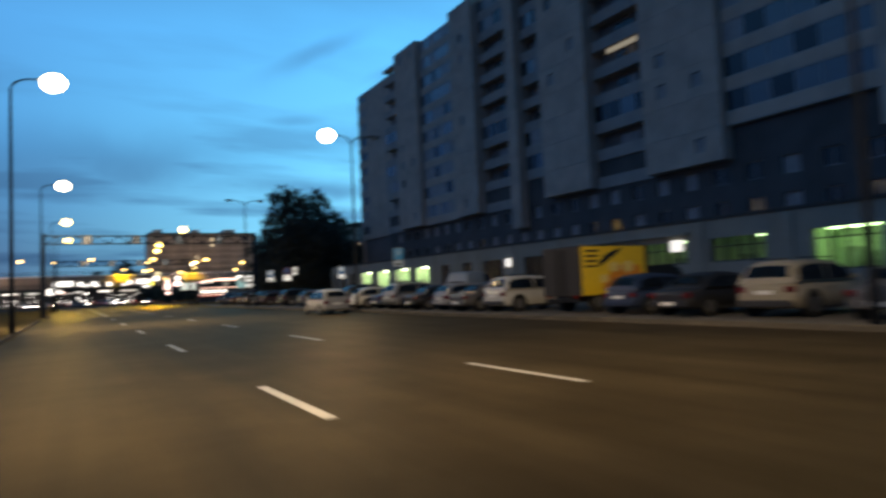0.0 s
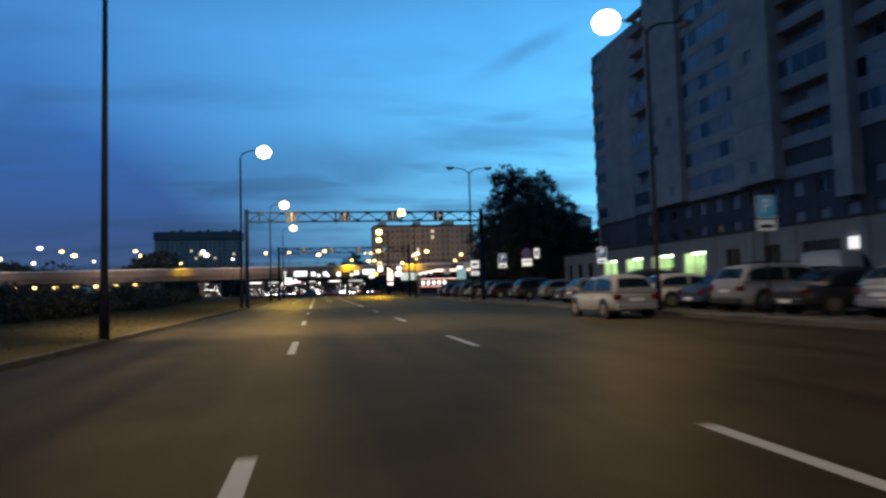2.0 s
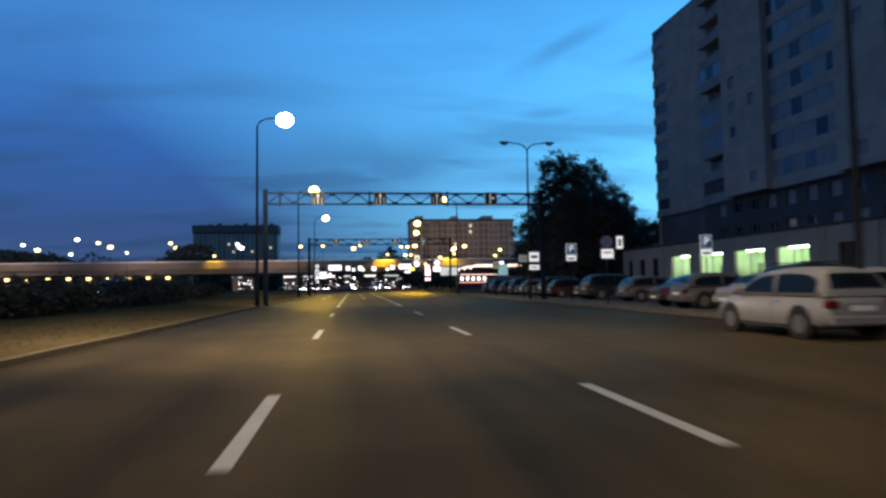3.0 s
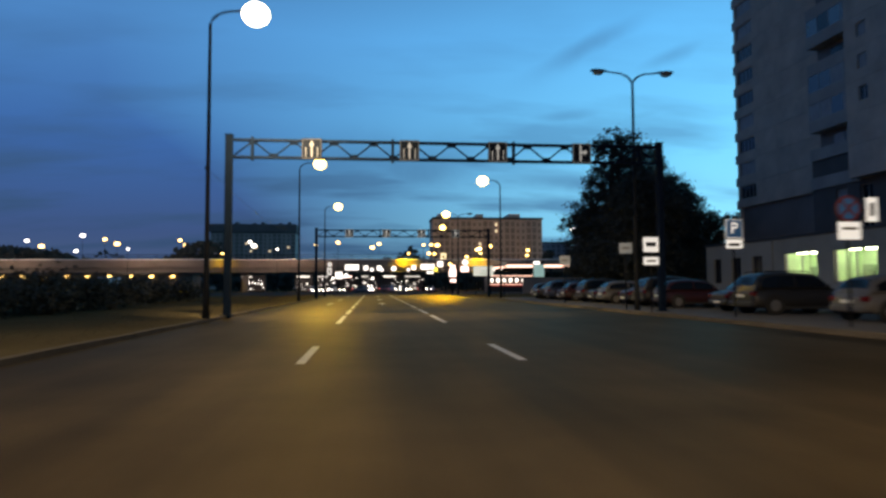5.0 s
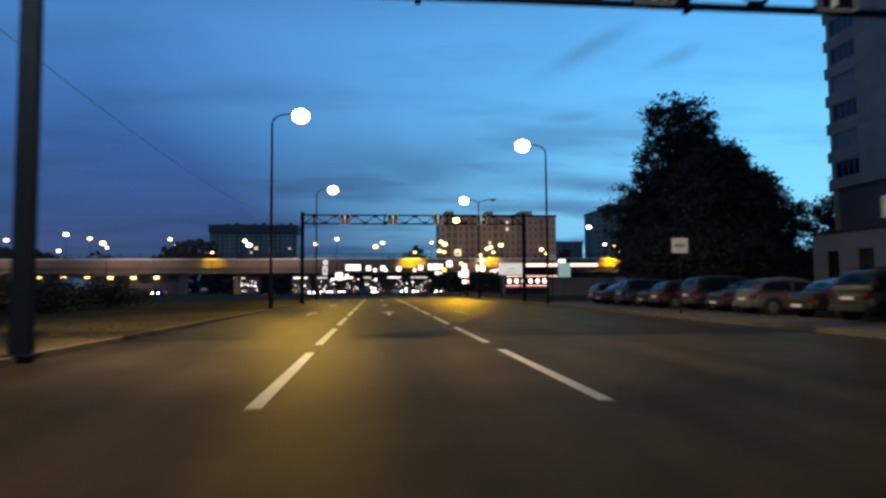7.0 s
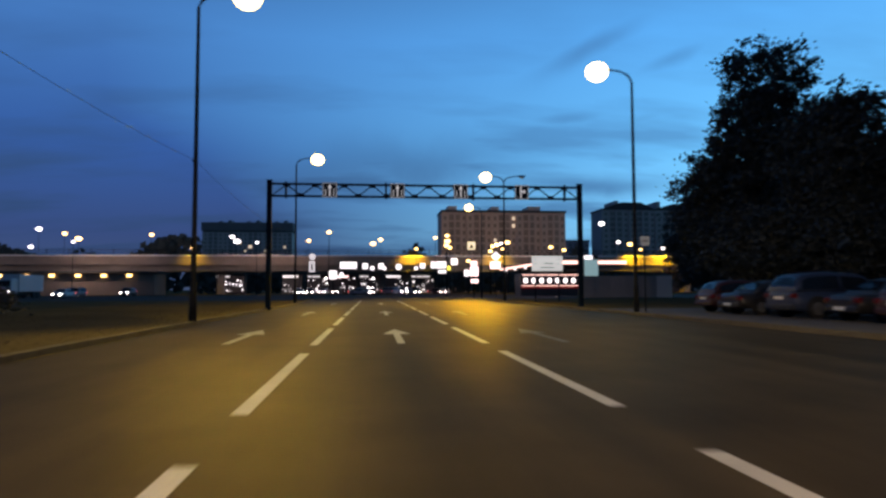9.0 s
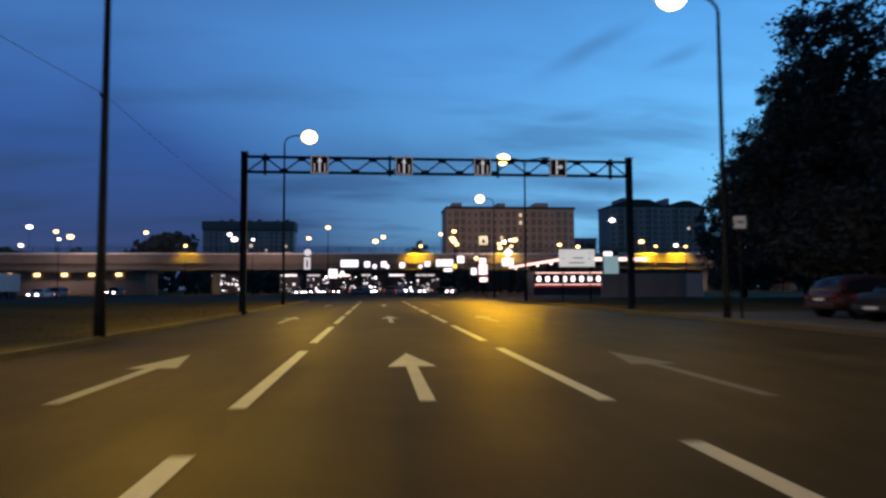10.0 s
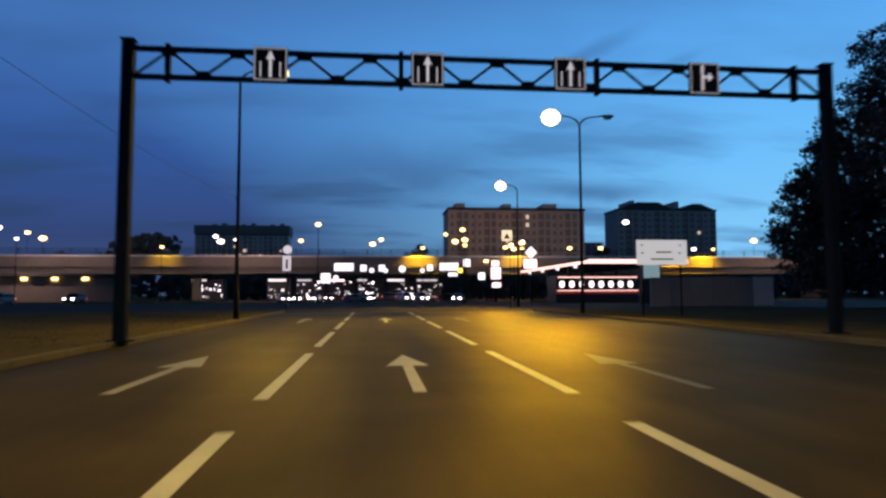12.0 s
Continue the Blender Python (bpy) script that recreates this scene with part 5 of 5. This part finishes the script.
def kiosk(x, y, w, seed):
    """A made-up kiosk under the viaduct; its lit spots stand for headlights and shop lights."""
    r = random.Random(seed)
    k = empty("kiosk", x, y, 0.0, 0, "made-up dark kiosk with scattered glowing spots", "kiosk", "kiosks under the viaduct")
    part("body", box(-w / 2, w / 2, 0, 3, 0, 4.9, 0.04), DARKP, k)
    part("roof", box(-w / 2 - 0.3, w / 2 + 0.3, -0.5, 3.2, 4.904, 5.1, 0.02), ROOFING, k)
    # random glowing spots in place of a cluster of headlights
    for i in range(int(w / 0.34)):
        c, z, hw = r.uniform(-w / 2 + 0.3, w / 2 - 0.3), 0.5 + 3.4 * r.random() ** 1.4, r.choice([0.07, 0.10, 0.14, 0.24])
        part("lit_window", box(c - hw, c + hw, -0.04 - 0.005 * i, -0.003, z, z + r.choice([0.14, 0.2, 0.3, 0.5]), 0.01), r.choice([GLOW_W, SIGN_BRIGHT, SIGN_BRIGHT, SIGN_WHITE]), k, "lit window")
    part("fascia", box(-w / 2 + 0.3, -w / 2 + 0.3 + w * r.uniform(0.3, 0.8), -0.06, -0.003, 4.2, 4.6, 0.01), r.choice([SIGN_WHITE, SIGN_BRIGHT, SIGN_PINK, SIGN_WHITE]), k, "glowing fascia sign")


for i, (x, w) in enumerate(((-19, 5), (-12.5, 6), (-6, 6), (0.6, 6), (7.2, 6), (13.8, 6), (-34, 7))):
    kiosk(x, 236.5 + (i % 3) * 1.2, w, 60 + i)

# ---- traffic standing at the junction ----
rt = random.Random(3)
for i in range(13):
    x = -14 + 2.5 * i + rt.uniform(-0.4, 0.4)
    y = 206 + 5.2 * (i % 4) + rt.uniform(-1, 1)
    car(rt.choice(["sedan", "hatchback", "suv"]), rt.choice([DARK, GREY, SILVER, WHITE]), "distant car waiting at the junction with its lights on", x, y, rt.choice([180, 172, 120, 250, 205]) + rt.uniform(-8, 8), 0.0, "on", "traffic at the junction")
for i in range(13):
    car(rt.choice(["sedan", "hatchback", "suv"]), rt.choice([DARK, GREY, SILVER, WHITE]), "car on the opposite carriageway with its headlights on", -44 - 3.6 * (i % 3) - rt.uniform(0, 1), 96 + 9.0 * i + rt.uniform(-2, 2), 180 + rt.uniform(-3, 3), 0.0, "on", "traffic opposite")


def lorry(x, y, rz):
    t = empty("lorry", x, y, 0.0, rz, "white box lorry on the opposite carriageway", "truck")
    part("box", box(-1.2, 1.2, 0, 7.0, 1.0, 3.5, 0.04), mat("lorry_box", (0.5, 0.45, 0.45), 0.6, vary=0.15, scale=2), t)
    part("cab", box(-1.15, 1.15, 7.2, 9.0, 0.6, 2.9, 0.15), mat("lorry_box", (0, 0, 0)), t)
    part("windscreen", box(-1.0, 1.0, 8.98, 9.02, 1.7, 2.6, 0.02), GLASS, t)
    part("chassis", box(-0.5, 0.5, 0.2, 8.8, 0.5, 1.0), BLACK, t)
    for s in (-1, 1):
        for yy in (1.3, 2.5, 8.0):
            part("wheel", tube([(s * 0.8, yy, 0.5), (s * 1.15, yy, 0.5)], [0.5, 0.5], 16), RUBBER, t)
        part("head_light", box(s * 0.8 - 0.15, s * 0.8 + 0.15, 8.99, 9.03, 0.8, 1.05), GLOW_W, t)


lorry(-51.0, 178.0, 180)
# low shed with a row of lights on the far left
shed = empty("low_shed", -71, 221, 0.0, 0, "long low shed with a row of small lights under the eaves", "building")
part("wall", box(-26, 24, 0, 8, 0, 4.9, 0.05), mat("shed_wall", (0.16, 0.13, 0.11), 0.8, vary=0.3, scale=1), shed)
part("roof", box(-27, 25, -1.2, 8.6, 4.904, 5.3, 0.03), ROOFING, shed)
for i in range(9):
    part("wall_light", box(-25 + 5.4 * i, -24.0 + 5.4 * i, -0.35, -0.05, 4.1, 4.6, 0.02), GLOW_Y, shed, "small glowing wall light")


# ---- distant buildings ----
ATTIC = mat("attic_cladding", (0.19, 0.15, 0.15), 0.9, vary=0.25, scale=0.5)


def far_block(x, y, w, d, h, cols, floors, label, lit=0.03, seed=1, color=(0.20, 0.18, 0.18), steps=(), hips=(), attic=0.0):
    o = empty("distant_building", x, y, 0.0, 0, label, "building", "distant buildings")
    m = mat("far_wall_%d" % int(color[0] * 1000), color, 0.9, vary=0.15, scale=0.5)
    part("wall", box(-w / 2, w / 2, 0, d, 0, h), m, o)
    part("roof", box(-w / 2 - 0.3, w / 2 + 0.3, -0.3, d + 0.3, h + 0.004, h + 0.8), ROOFING, o)
    for a, b, hh in steps:
        part("roof_house", box(a * w, b * w, 1, d - 1, h + 0.81, h + 0.8 + hh), m, o)
    if attic:
        part("attic_storey", box(-w / 2 - 1.4, w / 2 + 1.0, -1.4, d + 1.4, h + 0.81, h + 0.8 + attic, 0.3), ATTIC, o, "dark overhanging top storey")
        for k in range(9):
            part("vent_stack", box(w * (k - 4) * 0.105 - 1.6, w * (k - 4) * 0.105 + 1.4, 3, d - 3, h + 0.81 + attic, h + 1.3 + attic + 0.8 * (k % 3)), ATTIC, o)
    for a, b, hh in hips:
        part("hip_roof", prism([(a * w, h + 0.81), (b * w, h + 0.81), (b * w - 0.14 * w, h + 0.8 + hh), (a * w + 0.2 * w, h + 0.8 + hh)], 0.5, d - 0.5), ROOFING, o)
    r = random.Random(seed)
    sx, sz = w / cols, (h - 2) / floors
    P = {}
    for i in range(cols):
        deep = i % 4 in (1, 2)
        if i % 2 == 0:
            part("pier", box(-w / 2 + i * sx - 0.14 * sx, -w / 2 + i * sx + 0.14 * sx, -0.7, -0.01, 1, h - r.uniform(0.0, 0.9)), m, o)
        for k in range(floors):
            mm = pose(-w / 2 + (i + 0.5) * sx, 0, 1.2 + k * sz)
            glow = r.random() < lit
            key = (deep, glow)
            if key not in P:
                # loggias are flat boxes at half the wall colour, painted as shaded openings
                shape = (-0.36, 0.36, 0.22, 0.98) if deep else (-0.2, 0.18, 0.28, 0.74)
                look_ = mat("far_lit_window", (0.8, 0.7, 0.5), 0.5, vary=0, glow=(1.0, 0.85, 0.6), strength=0.7) if glow else mat("far_loggia_shade_%d" % int(color[0] * 1000), tuple(c * 0.5 for c in color), 0.7, vary=0.35, scale=0.6) if deep else mat("far_window_%d" % int(color[0] * 1000), tuple(c * 0.42 for c in color), 0.5, vary=0.3, scale=1)
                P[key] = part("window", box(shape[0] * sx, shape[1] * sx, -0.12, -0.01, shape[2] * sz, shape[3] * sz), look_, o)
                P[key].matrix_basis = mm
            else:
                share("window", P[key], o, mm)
    return o


far_block(48, 300, 45, 16, 28.5, 20, 10, "distant pale brick apartment block", 0.02, 1, (0.62, 0.47, 0.37), [(-0.45, -0.38, 1.5), (-0.1, -0.04, 1.4), (0.2, 0.3, 1.6)])
far_block(146.2, 400, 51, 18, 42.3, 14, 14, "distant dark apartment tower with two hipped roofs", 0.012, 2, (0.40, 0.36, 0.33), [(-0.36, -0.32, 4.2), (0.09, 0.13, 4.0)], [(-0.49, 0.06, 3.4), (0.07, 0.49, 2.9)])
# this slab's wall colour is lightened below the attic to stand for haze
far_block(-107.3, 650, 75.5, 20, 51, 18, 14, "distant grey slab block with a dark overhanging top storey", 0.03, 3, (0.56, 0.41, 0.37), attic=7.6)
far_block(106, 420, 28, 16, 27, 9, 9, "distant grey block between the others", 0.03, 4, (0.45, 0.45, 0.5))
far_block(-290, 520, 120, 20, 26, 20, 10, "distant low dark block", 0.04, 5, (0.4, 0.4, 0.46))
for i, (x, y, h, rr) in enumerate(((18, 330, 20, 7), (8, 345, 16, 6), (-190, 420, 22, 16), (-150, 430, 24, 14), (-230, 400, 22, 16), (62, 262, 14, 5))):
    tree("distant_tree", x, y, h, [(0, 0, h * 0.7, rr * 0.7, h * 0.28), (-rr * 0.5, 0, h * 0.5, rr * 0.7, h * 0.3), (rr * 0.6, 0, h * 0.45, rr * 0.7, h * 0.3)], 40 + i, 1600, 1.1, 0.4, 0.0, None, "distant dark tree behind the viaduct")
wall = empty("boundary_wall", 33.8, 152, 0.0, 0, "low grey concrete panel wall behind the verge", "wall")
for k in range(6):
    part("panel", box(-6.2 + 2.08 * k, -4.14 + 2.08 * k, 0, 0.2, 0, 2.75 + 0.03 * (k % 2), 0.02), CONCRETE if k < 5 else WHITE_P, wall)
hedge(35.0, 113.0, 3.4, 4.0, 4.4, 31)
for i, (x, y) in enumerate(((40.0, 114.0), (46.0, 117.0), (52.0, 121.0), (58.0, 121.0), (64.0, 124.0), (44.0, 138.0), (50.0, 140.0))):
    hedge(x, y, 6.0, 6.0, 5.2, 32 + i)


def tree_belt():
    """Far belt of trees beyond the viaduct: a thick uneven band of leaf clumps."""
    r = random.Random(9)
    verts, faces = [], []
    for i in range(12000):
        x = r.uniform(-420, 330)
        top = 7.2 + 3.2 * noise.noise((x * 0.03, 3.1, 0)) + 2.0 * noise.noise((x * 0.11, 7.7, 0)) + (9.0 if x < -52 else 0.0) * max(0.0, noise.noise((x * 0.035, 1.7, 0)) + 0.75)
        c = Vector((x, 268 + r.uniform(-5, 9), top * r.random() ** 0.6))
        for _ in range(3):
            u = Vector((r.gauss(0, 1), r.gauss(0, 0.4), r.gauss(0, 1))).normalized() * r.uniform(0.6, 1.4)
            w = Vector((-u.z, r.uniform(-0.3, 0.3), u.x)) * r.uniform(0.5, 0.9)
            p = c + Vector((r.gauss(0, 0.8), r.gauss(0, 0.8), r.gauss(0, 0.5)))
            k = len(verts)
            verts += [tuple(p - u), tuple(p + w), tuple(p + u), tuple(p - w)]
            faces.append((k, k + 1, k + 2, k + 3))
    me = bpy.data.meshes.new("tree_belt")
    me.from_pydata(verts, [], faces)
    me.materials.append(LEAF)
    tagged(new("tree_belt", me), "dark belt of trees beyond the viaduct", "trees", kind="stuff")


tree_belt()

# ---- grass on the strip beside the road ----
rg = np.random.RandomState(7)
n = 14000
gx = LEFT - 0.2 - rg.gamma(1.6, 2.6, n)
gy = rg.uniform(5, 136, n)
keep = gx > -22
gx, gy = gx[keep], gy[keep]
gh, ga, gb = rg.uniform(0.02, 0.06, len(gx)), rg.uniform(0, 6.28, len(gx)), rg.uniform(-0.09, 0.09, (len(gx), 2))
gv = np.empty((len(gx), 3, 3))
gv[:, 0] = np.stack([gx - 0.02 * np.cos(ga), gy - 0.02 * np.sin(ga), np.full(len(gx), 0.095)], 1)
gv[:, 1] = np.stack([gx + 0.02 * np.cos(ga), gy + 0.02 * np.sin(ga), np.full(len(gx), 0.095)], 1)
gv[:, 2] = np.stack([gx + gb[:, 0], gy + gb[:, 1], 0.1 + gh], 1)
me = bpy.data.meshes.new("grass_tufts")
me.from_pydata(gv.reshape(-1, 3).tolist(), [], np.arange(len(gx) * 3).reshape(-1, 3).tolist())
me.materials.append(BLADE)
tagged(new("grass_tufts", me), "rough dark grass along the kerb", "grass", kind="stuff")

# ---- lane markings, kerb stones ----
dash_s = None
for x in (0.0, 3.72):
    for k in range(-3, 5):
        y = 5.05 + 11.15 * k
        if dash_s is None:
            dash_s = part("lane_dash", box(-0.075, 0.075, 0.0, 3.1, 0.002, 0.005), PAINT, road)
            dash_s.matrix_basis = pose(x, y, 0)
        else:
            share("lane_dash", dash_s, road, pose(x, y, 0))
dash_l = None
for x in (0.0, 3.72):
    for k in range(10):
        y = 61.3 + 7.75 * k if k else 61.4
        if dash_l is None:
            dash_l = part("lane_dash", box(-0.085, 0.085, 0.0, 5.9, 0.002, 0.005), PAINT, road)
            dash_l.matrix_basis = pose(x, y, 0)
        else:
            share("lane_dash", dash_l, road, pose(x, y, 0))
ARROW = [(-0.085, 0.0), (0.085, 0.0), (0.085, 3.0), (0.36, 3.0), (0.0, 5.0), (-0.36, 3.0), (-0.085, 3.0)]
for y in (84.75, 100.4, 121.0):
    part("lane_arrow", prism(ARROW, 0.002, 0.005, "z"), PAINT, road).location = (1.88, y, 0)
    part("lane_arrow", prism(ARROW, 0.002, 0.005, "z"), MID_PAINT, road, "slightly worn").location = (-1.95, y + 0.3, 0)
    part("lane_arrow", prism(ARROW, 0.002, 0.005, "z"), WORN, road, "badly worn arrow").location = (5.55, y - 0.2, 0)
part("stop_line", box(LEFT + 0.3, RIGHT - 0.5, 135.0, 135.4, 0.002, 0.005), WORN, road)
stone = None
for xx, par, y1, zt in ((LEFT - 0.15, kerb_l, 138, 0.13), (RIGHT, kerb_r, 138, 0.14)):
    for k in range(int(y1)):
        if stone is None:
            stone = part("kerb_stone", box(0.0, 0.15, 0.012, 0.988, -0.3, 0.13, 0.015), KERB, par)
            stone.matrix_basis = pose(xx, k, 0)
        else:
            share("kerb_stone", stone, par, pose(xx, k, zt - 0.13 + 0.006 * math.sin(k * 5.1)))
